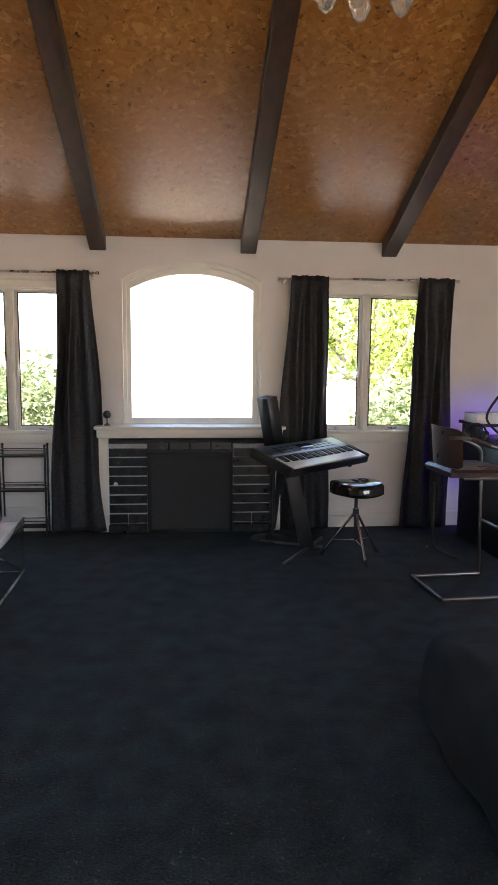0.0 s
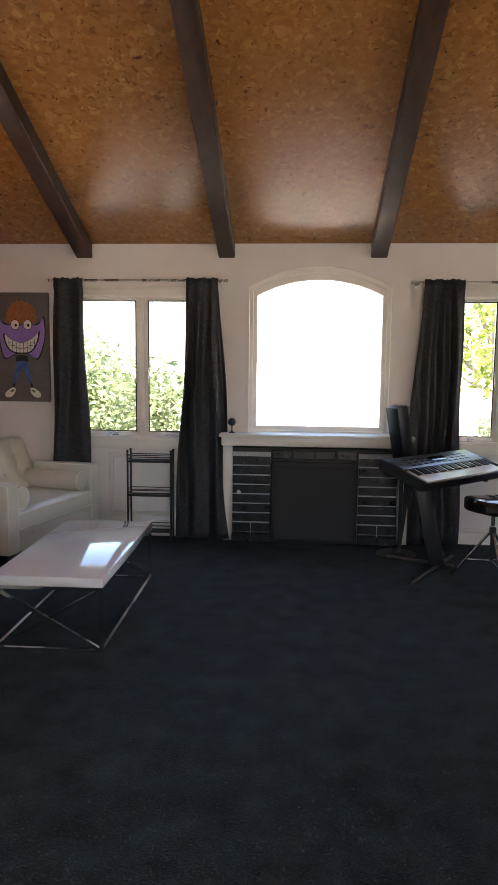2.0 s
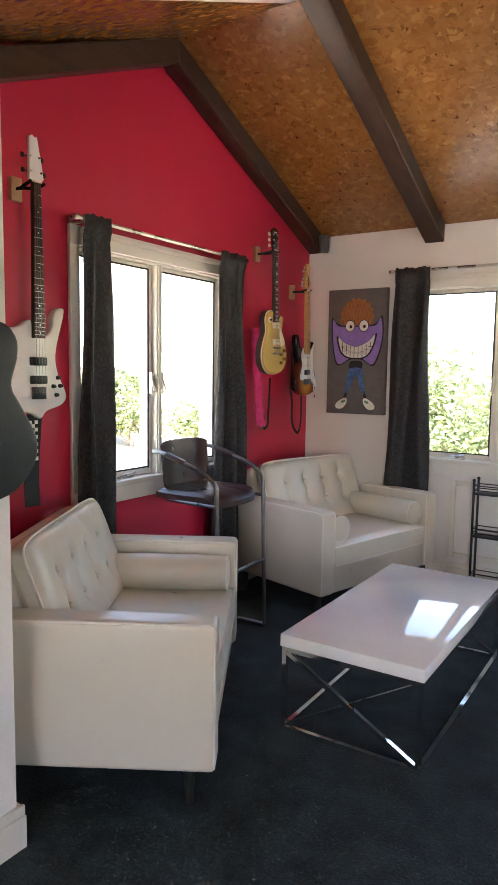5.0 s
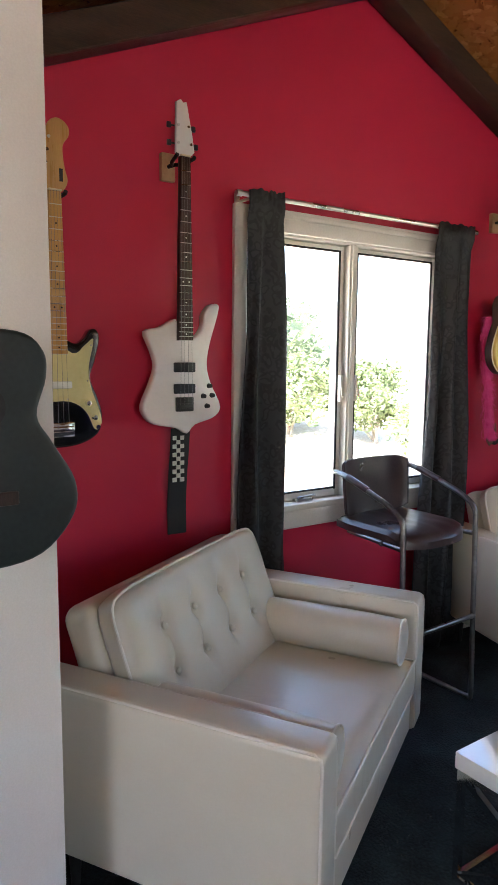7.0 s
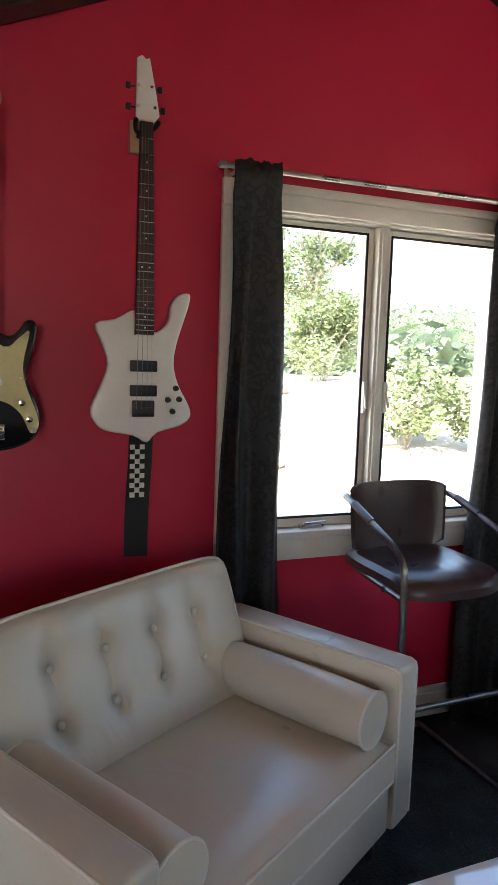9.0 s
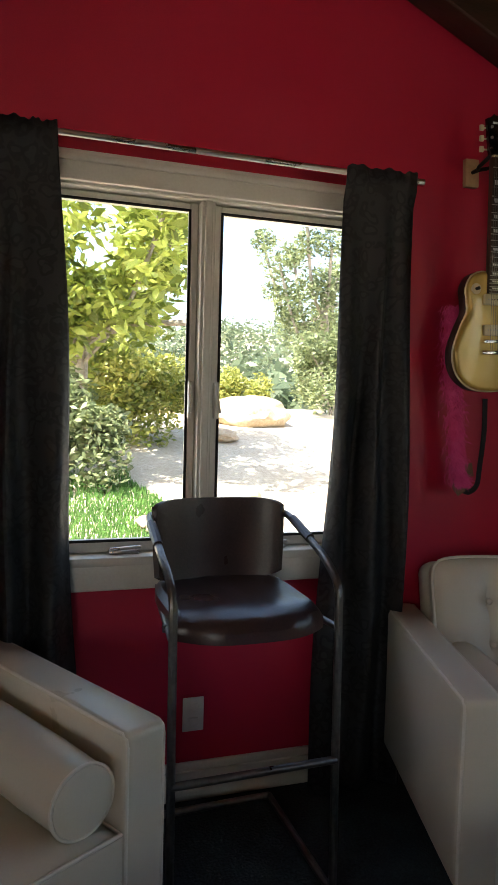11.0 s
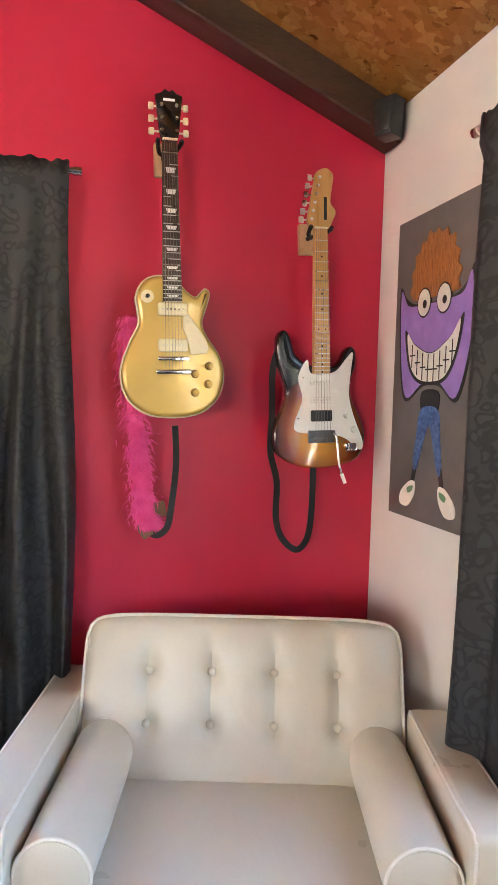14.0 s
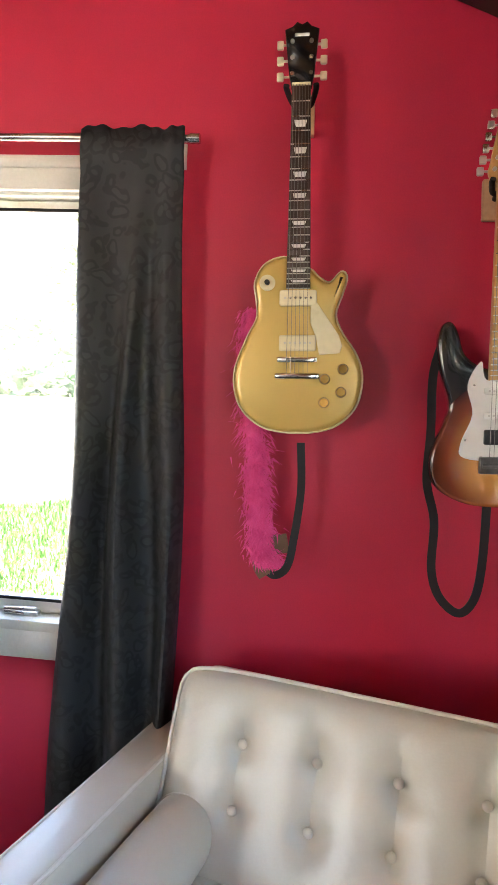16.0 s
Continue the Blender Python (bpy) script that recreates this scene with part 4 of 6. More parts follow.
def knobs(g, places, y, mat, r=0.012, h=0.016):
    for x, z in places:
        bm = bmesh.new()
        lathe(bm, [(r * 1.1, 0), (r, 0.003), (r * 0.85, h), (0.001, h + 0.001)], 16)
        bmesh.ops.transform(bm, matrix=Matrix.Translation((x, y, z)) @ Matrix.Rotation(radians(90), 4, "X"), verts=bm.verts)
        part("knob", bm, mat, g)


def screws(g, places, y, r=0.0028):
    bm = bmesh.new()
    for x, z in places:
        rod(bm, (x, y, z), (x, y - 0.0015, z), r, 8)
    part("screws", bm, M_NICKEL, g, smooth=False, kind="stuff")


def gold_guitar():
    g = thing("electric_guitar", TURN_W @ pose(5.136, -0.05, 0.036, 0, -2.2, 0) @ Matrix.Scale(0.976, 4), "gold-top single-cutaway electric guitar hung on the red wall", "guitar", "guitars on the wall")
    Y = -0.095
    body = [(0.0, 1.368), (-0.09, 1.382), (-0.15, 1.435), (-0.165, 1.515), (-0.135, 1.60), (-0.107, 1.655), (-0.108, 1.70), (-0.112, 1.745), (-0.085, 1.79), (-0.03, 1.805), (0.03, 1.775), (0.052, 1.755), (0.08, 1.742), (0.108, 1.768), (0.122, 1.755), (0.112, 1.715), (0.096, 1.665), (0.112, 1.62), (0.152, 1.56), (0.166, 1.50), (0.148, 1.43), (0.09, 1.382)]
    body = [(x * 0.94, 1.396 + (z - 1.368) * 0.968) for x, z in body]
    line = [(p.x, p.y) for p in smooth_line([(a, b, 0) for a, b in body], 5, True)]
    part("body", slab(bmesh.new(), line, Y + 0.006, Y + 0.055, 0.006, 3), M_ROSEWOOD, g, "dark brown lacquered back and sides")
    part("top", slab(bmesh.new(), [(x * 0.985, 1.58 + (z - 1.58) * 0.987) for x, z in line], Y - 0.010, Y + 0.008, 0.014, 5), M_GOLD, g, "gold carved top")
    part("binding", tube(bmesh.new(), [(x * 0.995, Y + 0.007, 1.58 + (z - 1.58) * 0.995) for x, z in line], 0.0035, 6, True), M_CREAM, g, "cream edge binding")
    guitar_neck(g, 0.0, 2.205, 1.74, Y - 0.014, M_ROSEWOOD, "rosewood fingerboard with block inlays", 22, blocks=M_PEARL)
    head = [(-0.024, 2.205), (0.024, 2.205), (0.030, 2.235), (0.040, 2.335), (0.022, 2.342), (0.012, 2.352), (0.0, 2.346), (-0.012, 2.352), (-0.022, 2.342), (-0.040, 2.335), (-0.030, 2.235)]
    part("headstock", slab(bmesh.new(), head, Y - 0.012, Y + 0.004, 0.003), M_GUITARBLACK, g, "black headstock")
    part("emblem", B(-0.017, 0.017, Y - 0.0132, Y - 0.0118, 2.318, 2.325), M_PEARL, g, "pale inlaid emblem bar", smooth=False)
    tuners(g, [(s * 0.026, 2.235 + 0.036 * k, s) for s in (-1, 1) for k in range(3)], Y - 0.002, M_CREAM)
    for z in (1.718, 1.612):
        part("pickup", B(-0.044, 0.044, Y - 0.022, Y - 0.008, z - 0.019, z + 0.019, 0.005), M_CREAM, g, "cream soapbar pickup")
        screws(g, [(-0.030 + 0.012 * k, z) for k in range(6)], Y - 0.022)
    part("bridge", B(-0.048, 0.048, Y - 0.026, Y - 0.008, 1.566, 1.579, 0.003), M_CHROME, g)
    part("tailpiece", B(-0.054, 0.054, Y - 0.026, Y - 0.008, 1.526, 1.541, 0.005), M_CHROME, g)
    part("pickguard", slab(bmesh.new(), [(0.030, 1.712), (0.046, 1.706), (0.098, 1.63), (0.106, 1.605), (0.100, 1.588), (0.052, 1.584), (0.044, 1.625), (0.030, 1.66)], Y - 0.021, Y - 0.018, 0.001, 1), M_CREAM, g)
    knobs(g, [(0.066, 1.527), (0.109, 1.551), (0.065, 1.471), (0.105, 1.496)], Y - 0.010, M_BRASS)
    bm = rod(bmesh.new(), (-0.074, Y - 0.014, 1.755), (-0.074, Y - 0.008, 1.755), 0.019, 20)
    part("selector_plate", bm, M_CREAM, g, "round cream selector switch plate")
    part("selector", rod(bmesh.new(), (-0.074, Y - 0.028, 1.755), (-0.074, Y - 0.012, 1.755), 0.006, 10), M_BLACK, g)
    strings(g, 0.0, 2.205, 1.54, Y - 0.027, 6, 0.034, 0.05)
    hanger(g, 0.0, 2.20, Y + 0.004)
    band(g, [(0.01, -0.055, 1.37), (0.012, -0.05, 1.25), (-0.005, -0.05, 1.12), (-0.02, -0.055, 1.055), (-0.05, -0.05, 1.03), (-0.075, -0.04, 1.04)], 0.02, M_STRAP, label="black webbing strap")
    band(g, [(-0.02, -0.03, 1.11), (-0.06, -0.03, 1.10), (-0.085, -0.035, 1.06), (-0.07, -0.045, 1.03)], 0.05, M_TAN, "strap_end", "tan leather strap end")
    rng = random.Random(8)
    bm = bmesh.new()
    spine = [Vector(p) for p in smooth_line([(-0.125, -0.022, 1.70), (-0.135, -0.022, 1.60), (-0.13, -0.024, 1.45), (-0.115, -0.03, 1.32), (-0.11, -0.03, 1.20), (-0.10, -0.03, 1.10), (-0.085, -0.03, 1.06)], 10)]
    for i in range(5200):
        p = spine[rng.randrange(len(spine))] + Vector((rng.gauss(0.012, 0.016), rng.uniform(-0.016, 0.012), rng.uniform(-0.01, 0.01)))
        d = Vector((rng.gauss(0, 0.5) + (p.x + 0.115) * 18, rng.gauss(-0.2, 0.4), -0.9 + rng.gauss(0, 0.4))).normalized() * rng.uniform(0.014, 0.034)
        w = Vector((0.0022, 0, 0.0006))
        vs = [bm.verts.new(c) for c in (p - w, p + w, p + d)]
        bm.faces.new(vs)
    fluff = part("fluffy_strap", bm, M_PINK, g, "hot pink fluffy plush strap", smooth=False)
    bm = bmesh.new()
    tube(bm, spine, 0.019, 10)
    bmesh.ops.transform(bm, matrix=Matrix.Translation((0.012, -0.02, 0)) @ Matrix.Diagonal((1, 0.45, 1, 1)), verts=bm.verts)
    part("plush_core", bm, M_PINK, g)


gold_guitar()


def burst_guitar():
    g = thing("electric_guitar", TURN_W @ pose(5.611, -0.05, 0.036, 0, -2.5, 0) @ Matrix.Scale(0.976, 4), "sunburst double-cutaway electric guitar hung on the red wall", "guitar", "guitars on the wall")
    Y = -0.08
    body = [(0.0, 1.212), (-0.08, 1.222), (-0.145, 1.262), (-0.158, 1.33), (-0.128, 1.41), (-0.115, 1.46), (-0.135, 1.53), (-0.145, 1.60), (-0.136, 1.645), (-0.115, 1.655), (-0.098, 1.63), (-0.082, 1.58), (-0.045, 1.55), (0.0, 1.54), (0.045, 1.54), (0.072, 1.56), (0.088, 1.59), (0.108, 1.605), (0.124, 1.59), (0.124, 1.545), (0.108, 1.49), (0.112, 1.43), (0.145, 1.36), (0.156, 1.30), (0.135, 1.245), (0.08, 1.220)]
    body = [(x, z + 0.03) for x, z in body]
    line = [(p.x, p.y) for p in smooth_line([(a, b, 0) for a, b in body], 5, True)]
    bm = slab(bmesh.new(), [(x, z - 1.39) for x, z in line], Y, Y + 0.045, 0.010, 4)
    o = part("body", bm, M_BURST, g, "sunburst lacquered body with worn edges")
    o.location = (0, 0, 1.39)
    guard = [(-0.045, 1.555), (-0.075, 1.50), (-0.062, 1.43), (-0.088, 1.36), (-0.078, 1.325), (0.03, 1.315), (0.085, 1.30), (0.135, 1.262), (0.145, 1.29), (0.115, 1.37), (0.098, 1.44), (0.105, 1.52), (0.112, 1.578), (0.09, 1.56), (0.06, 1.525), (0.03, 1.512), (-0.032, 1.512)]
    guard = [(x, z + 0.036) for x, z in guard]
    part("pickguard", slab(bmesh.new(), [(p.x, p.y) for p in smooth_line([(a, b, 0) for a, b in guard], 5, True)], Y - 0.004, Y + 0.001), M_PEARL, g, "white pickguard")
    guitar_neck(g, 0.0, 2.0, 1.546, Y - 0.012, M_MAPLE, "amber maple neck", 21, dots=M_PAINT_BLACK)
    head = [(p.x, p.y) for p in smooth_line([(-0.022, 2.0, 0), (0.022, 2.0, 0), (0.045, 2.035, 0), (0.052, 2.06, 0), (0.035, 2.085, 0), (0.04, 2.13, 0), (0.045, 2.17, 0), (0.02, 2.19, 0), (-0.012, 2.175, 0), (-0.02, 2.14, 0), (-0.038, 2.05, 0), (-0.042, 2.02, 0)], 4, True)]
    part("headstock", slab(bmesh.new(), head, Y - 0.010, Y + 0.004, 0.002), M_MAPLE, g, "maple headstock with a dark logo mark")
    part("emblem", B(0.012, 0.022, Y - 0.0108, Y - 0.0098, 2.03, 2.10), M_PAINT_BLACK, g, "dark logo mark", smooth=False)
    tuners(g, [(-0.034 + 0.0055 * k, 2.03 + 0.026 * k, -1) for k in range(6)], Y - 0.002, M_NICKEL)
    for z, n in ((1.521, 6), (1.463, 6)):
        part("pickup", B(-0.038, 0.038, Y - 0.012, Y - 0.003, z - 0.008, z + 0.008, 0.004), M_PEARL, g, "white single-coil pickup")
        screws(g, [(-0.026 + 0.0104 * k, z) for k in range(n)], Y - 0.012)
    part("pickup", B(-0.036, 0.036, Y - 0.014, Y - 0.003, 1.394, 1.430, 0.004), M_PLASTIC, g, "black humbucker pickup")
    part("bridge", box(B(-0.045, 0.045, Y - 0.018, Y - 0.001, 1.325, 1.365, 0.003), -0.04, 0.04, Y - 0.024, Y - 0.016, 1.34, 1.35, 0.002), M_STEEL, g, "locking metal tremolo bridge")
    part("tremolo_arm", tube(bmesh.new(), smooth_line([(0.036, Y - 0.02, 1.355), (0.042, Y - 0.034, 1.34), (0.047, Y - 0.04, 1.26), (0.062, Y - 0.042, 1.20)], 6), 0.0035), M_NICKEL, g)
    part("arm_tip", rod(bmesh.new(), (0.055, Y - 0.042, 1.225), (0.066, Y - 0.042, 1.195), 0.006, 10), M_PEARL, g)
    knobs(g, [(0.088, 1.412), (0.112, 1.365)], Y - 0.004, M_PEARL, 0.010, 0.012)
    part("jack_plate", B(0.085, 0.125, Y - 0.006, Y + 0.001, 1.295, 1.322, 0.006), M_CHROME, g)
    strings(g, 0.0, 2.0, 1.35, Y - 0.022, 6, 0.034, 0.05)
    hanger(g, 0.0, 2.0, Y + 0.004)
    band(g, [(-0.13, Y + 0.02, 1.64), (-0.15, -0.05, 1.56), (-0.152, -0.045, 1.42), (-0.158, -0.04, 1.30), (-0.138, -0.04, 1.20), (-0.142, -0.04, 1.08), (-0.122, -0.045, 1.01), (-0.075, -0.05, 0.972), (-0.038, -0.05, 1.01), (-0.022, -0.05, 1.10), (-0.015, -0.05, 1.24)], 0.021, M_STRAP, label="black webbing strap looped below the body")
    screws(g, [(-0.06, 1.535), (-0.078, 1.405), (0.10, 1.515), (0.12, 1.365), (0.10, 1.59), (-0.04, 1.365)], Y - 0.004)


burst_guitar()


def white_bass():
    g = thing("bass_guitar", TURN_W @ pose(3.162, -0.05, 0.032) @ Matrix.Scale(0.979, 4), "white angular electric bass hung on the red wall", "bass guitar", "guitars on the wall")
    Y = -0.085
    body = [(0.015, 1.128), (-0.03, 1.155), (-0.12, 1.175), (-0.158, 1.215), (-0.165, 1.26), (-0.135, 1.34), (-0.112, 1.42), (-0.128, 1.49), (-0.152, 1.565), (-0.09, 1.585), (-0.035, 1.62), (-0.02, 1.60), (0.03, 1.545), (0.065, 1.56), (0.085, 1.60), (0.088, 1.645), (0.115, 1.685), (0.152, 1.69), (0.148, 1.64), (0.115, 1.52), (0.102, 1.43), (0.118, 1.35), (0.155, 1.27), (0.16, 1.225), (0.125, 1.19), (0.05, 1.165)]
    body = [(x, 1.189 + (z - 1.128) * 0.863) for x, z in body]
    line = [(p.x, p.y) for p in smooth_line([(a, b, 0) for a, b in body], 3, True)]
    part("body", slab(bmesh.new(), line, Y, Y + 0.042, 0.009, 3), M_BASSWHITE, g, "white lacquered body")
    guitar_neck(g, 0.0, 2.181, 1.536, Y - 0.012, M_ROSEWOOD, "rosewood bass neck", 22, 0.040, 0.060, dots=M_PEARL)
    head = [(-0.022, 2.228), (0.022, 2.228), (0.040, 2.25), (0.030, 2.31), (0.008, 2.415), (-0.004, 2.41), (-0.016, 2.42), (-0.032, 2.41), (-0.034, 2.24)]
    head = [(x, z - 0.047) for x, z in head]
    part("headstock", slab(bmesh.new(), head, Y - 0.012, Y + 0.003, 0.002), M_BASSWHITE, g, "white pointed headstock")
    tuners(g, [(-0.030, 2.225, -1), (-0.030, 2.285, -1), (0.028, 2.225, 1), (0.018, 2.285, 1)], Y - 0.002, M_BLACK)
    for z in (1.438, 1.359):
        part("pickup", B(-0.044, 0.044, Y - 0.012, Y + 0.001, z - 0.018, z + 0.018, 0.004), M_PLASTIC, g, "black bass pickup")
    part("bridge", box(B(-0.036, 0.036, Y - 0.012, Y + 0.001, 1.275, 1.328, 0.003), -0.03, 0.03, Y - 0.018, Y - 0.01, 1.285, 1.305, 0.003), M_BLACK, g, "black metal bridge")
    knobs(g, [(0.108, 1.368), (0.082, 1.330), (0.120, 1.332), (0.098, 1.292)], Y, M_BLACK, 0.009, 0.014)
    strings(g, 0.0, 2.181, 1.30, Y - 0.02, 4, 0.028, 0.05)
    hanger(g, 0.0, 2.178, Y + 0.004)
    band(g, [(0.0, -0.06, 1.21), (0.0, -0.05, 1.12), (-0.005, -0.045, 1.03), (-0.01, -0.045, 0.92), (-0.012, -0.05, 0.80)], 0.08, M_STRAP, label="wide black bass strap hanging down")
    bm = bmesh.new()
    for i in range(3):
        for k in range(11):
            if (i + k) % 2 == 0:
                box(bm, -0.036 + i * 0.016, -0.020 + i * 0.016, -0.064, -0.062 + 0.0005 * k, 1.165 - k * 0.016, 1.181 - k * 0.016)
    part("checkered_tape", bm, M_PAINT_WHITE, g, "white checks on the strap", smooth=False, kind="stuff")


white_bass()


def black_bass():
    g = thing("bass_guitar", TURN_W @ pose(2.70, -0.05, 0.032) @ Matrix.Scale(0.979, 4), "black electric bass with a pale yellow pickguard and maple neck", "bass guitar", "guitars on the wall")
    Y = -0.08
    body = [(0.0, 1.107), (-0.08, 1.118), (-0.15, 1.165), (-0.165, 1.24), (-0.138, 1.32), (-0.122, 1.39), (-0.14, 1.48), (-0.15, 1.55), (-0.14, 1.60), (-0.122, 1.60), (-0.10, 1.56), (-0.055, 1.53), (0.02, 1.505), (0.065, 1.485), (0.094, 1.505), (0.114, 1.535), (0.138, 1.537), (0.149, 1.505), (0.134, 1.43), (0.115, 1.36), (0.138, 1.29), (0.155, 1.22), (0.14, 1.155), (0.08, 1.118)]
    body = [(x, 1.167 + (z - 1.107) * 0.929) for x, z in body]
    line = [(p.x, p.y) for p in smooth_line([(a, b, 0) for a, b in body], 5, True)]
    part("body", slab(bmesh.new(), line, Y, Y + 0.044, 0.010, 4), M_GUITARBLACK, g, "black lacquered body")
    guard = [(-0.045, 1.525), (-0.055, 1.46), (-0.075, 1.38), (-0.082, 1.31), (-0.06, 1.278), (0.04, 1.275), (0.095, 1.235), (0.125, 1.17), (0.148, 1.19), (0.142, 1.24), (0.112, 1.33), (0.106, 1.40), (0.125, 1.50), (0.095, 1.48), (0.05, 1.45)]
    guard = [(x, 1.167 + (z - 1.107) * 0.929) for x, z in guard]
    part("pickguard", slab(bmesh.new(), [(p.x, p.y) for p in smooth_line([(a, b, 0) for a, b in guard], 4, True)], Y - 0.004, Y + 0.001, 0.001, 1), M_MINT, g, "pale yellow pickguard")
    guitar_neck(g, 0.0, 2.001, 1.482, Y - 0.012, M_MAPLE, "amber maple bass neck", 20, 0.042, 0.060, dots=M_PAINT_BLACK)
    head = [(p.x, p.y) for p in smooth_line([(-0.024, 2.02, 0), (0.024, 2.02, 0), (0.046, 2.06, 0), (0.036, 2.11, 0), (0.032, 2.18, 0), (0.052, 2.215, 0), (0.05, 2.25, 0), (0.02, 2.272, 0), (-0.012, 2.255, 0), (-0.026, 2.20, 0), (-0.042, 2.06, 0)], 4, True)]
    head = [(x, 2.001 + (z - 2.02) * 0.9) for x, z in head]
    part("headstock", slab(bmesh.new(), head, Y - 0.010, Y + 0.004, 0.002), M_MAPLE, g, "maple headstock with a dark logo mark")
    part("emblem", B(0.018, 0.03, Y - 0.0108, Y - 0.0098, 2.033, 2.073), M_PAINT_BLACK, g, "dark logo mark", smooth=False)
    tuners(g, [(-0.036 + 0.006 * k, 2.045 + 0.04 * k, -1) for k in range(4)], Y - 0.002, M_NICKEL)
    part("pickup", B(-0.045, 0.045, Y - 0.014, Y - 0.003, 1.368, 1.392, 0.005), M_PEARL, g, "white single-coil pickup")
    part("bridge", box(B(-0.05, 0.05, Y - 0.012, Y + 0.001, 1.205, 1.255, 0.003), -0.045, 0.045, Y - 0.02, Y - 0.01, 1.222, 1.242, 0.004), M_CHROME, g)
    knobs(g, [(0.10, 1.317), (0.122, 1.267)], Y - 0.004, M_CHROME, 0.010, 0.015)
    part("jack", rod(bmesh.new(), (0.135, Y - 0.008, 1.233), (0.135, Y, 1.233), 0.008), M_CHROME, g)
    strings(g, 0.0, 2.001, 1.235, Y - 0.02, 4, 0.028, 0.055)
    hanger(g, 0.0, 1.996, Y + 0.004)
    screws(g, [(-0.04, 1.532), (-0.07, 1.365), (0.03, 1.332), (0.10, 1.393), (0.115, 1.513)], Y - 0.004)


black_bass()


def acoustic():
    g = thing("acoustic_guitar", pose(MAIN_WEST, 2.268, 0.14, 0, 0, 90) @ Matrix.Scale(0.9, 4), "satin black acoustic guitar hung at the end of the cream wall", "guitar")
    body = [(0.0, 1.03), (-0.12, 1.05), (-0.195, 1.13), (-0.2, 1.21), (-0.15, 1.30), (-0.118, 1.36), (-0.14, 1.44), (-0.135, 1.50), (-0.08, 1.54), (0.08, 1.54), (0.135, 1.50), (0.14, 1.44), (0.118, 1.36), (0.15, 1.30), (0.2, 1.21), (0.195, 1.13), (0.12, 1.05)]
    line = [(p.x, p.y) for p in smooth_line([(a, b, 0) for a, b in body], 5, True)]
    part("body", slab(bmesh.new(), line, -0.125, -0.02, 0.012, 4), M_ACOUSTIC, g)
    part("bridge", B(-0.07, 0.07, -0.135, -0.124, 1.17, 1.20, 0.004), M_ROSEWOOD, g)
    part("sound_hole", rod(bmesh.new(), (0, -0.127, 1.38), (0, -0.1255, 1.38), 0.05, 24), M_PAINT_BLACK, g)
    guitar_neck(g, 0.0, 2.0, 1.47, -0.132, M_ROSEWOOD, "dark neck", 20, dots=M_PEARL)
    part("headstock", slab(bmesh.new(), [(-0.024, 2.0), (0.024, 2.0), (0.038, 2.17), (-0.038, 2.17)], -0.13, -0.115, 0.003), M_ACOUSTIC, g)
    tuners(g, [(s * 0.028, 2.04 + 0.04 * k, s) for s in (-1, 1) for k in range(3)], -0.12, M_NICKEL)
    hanger(g, 0.0, 1.995, -0.115)


acoustic()


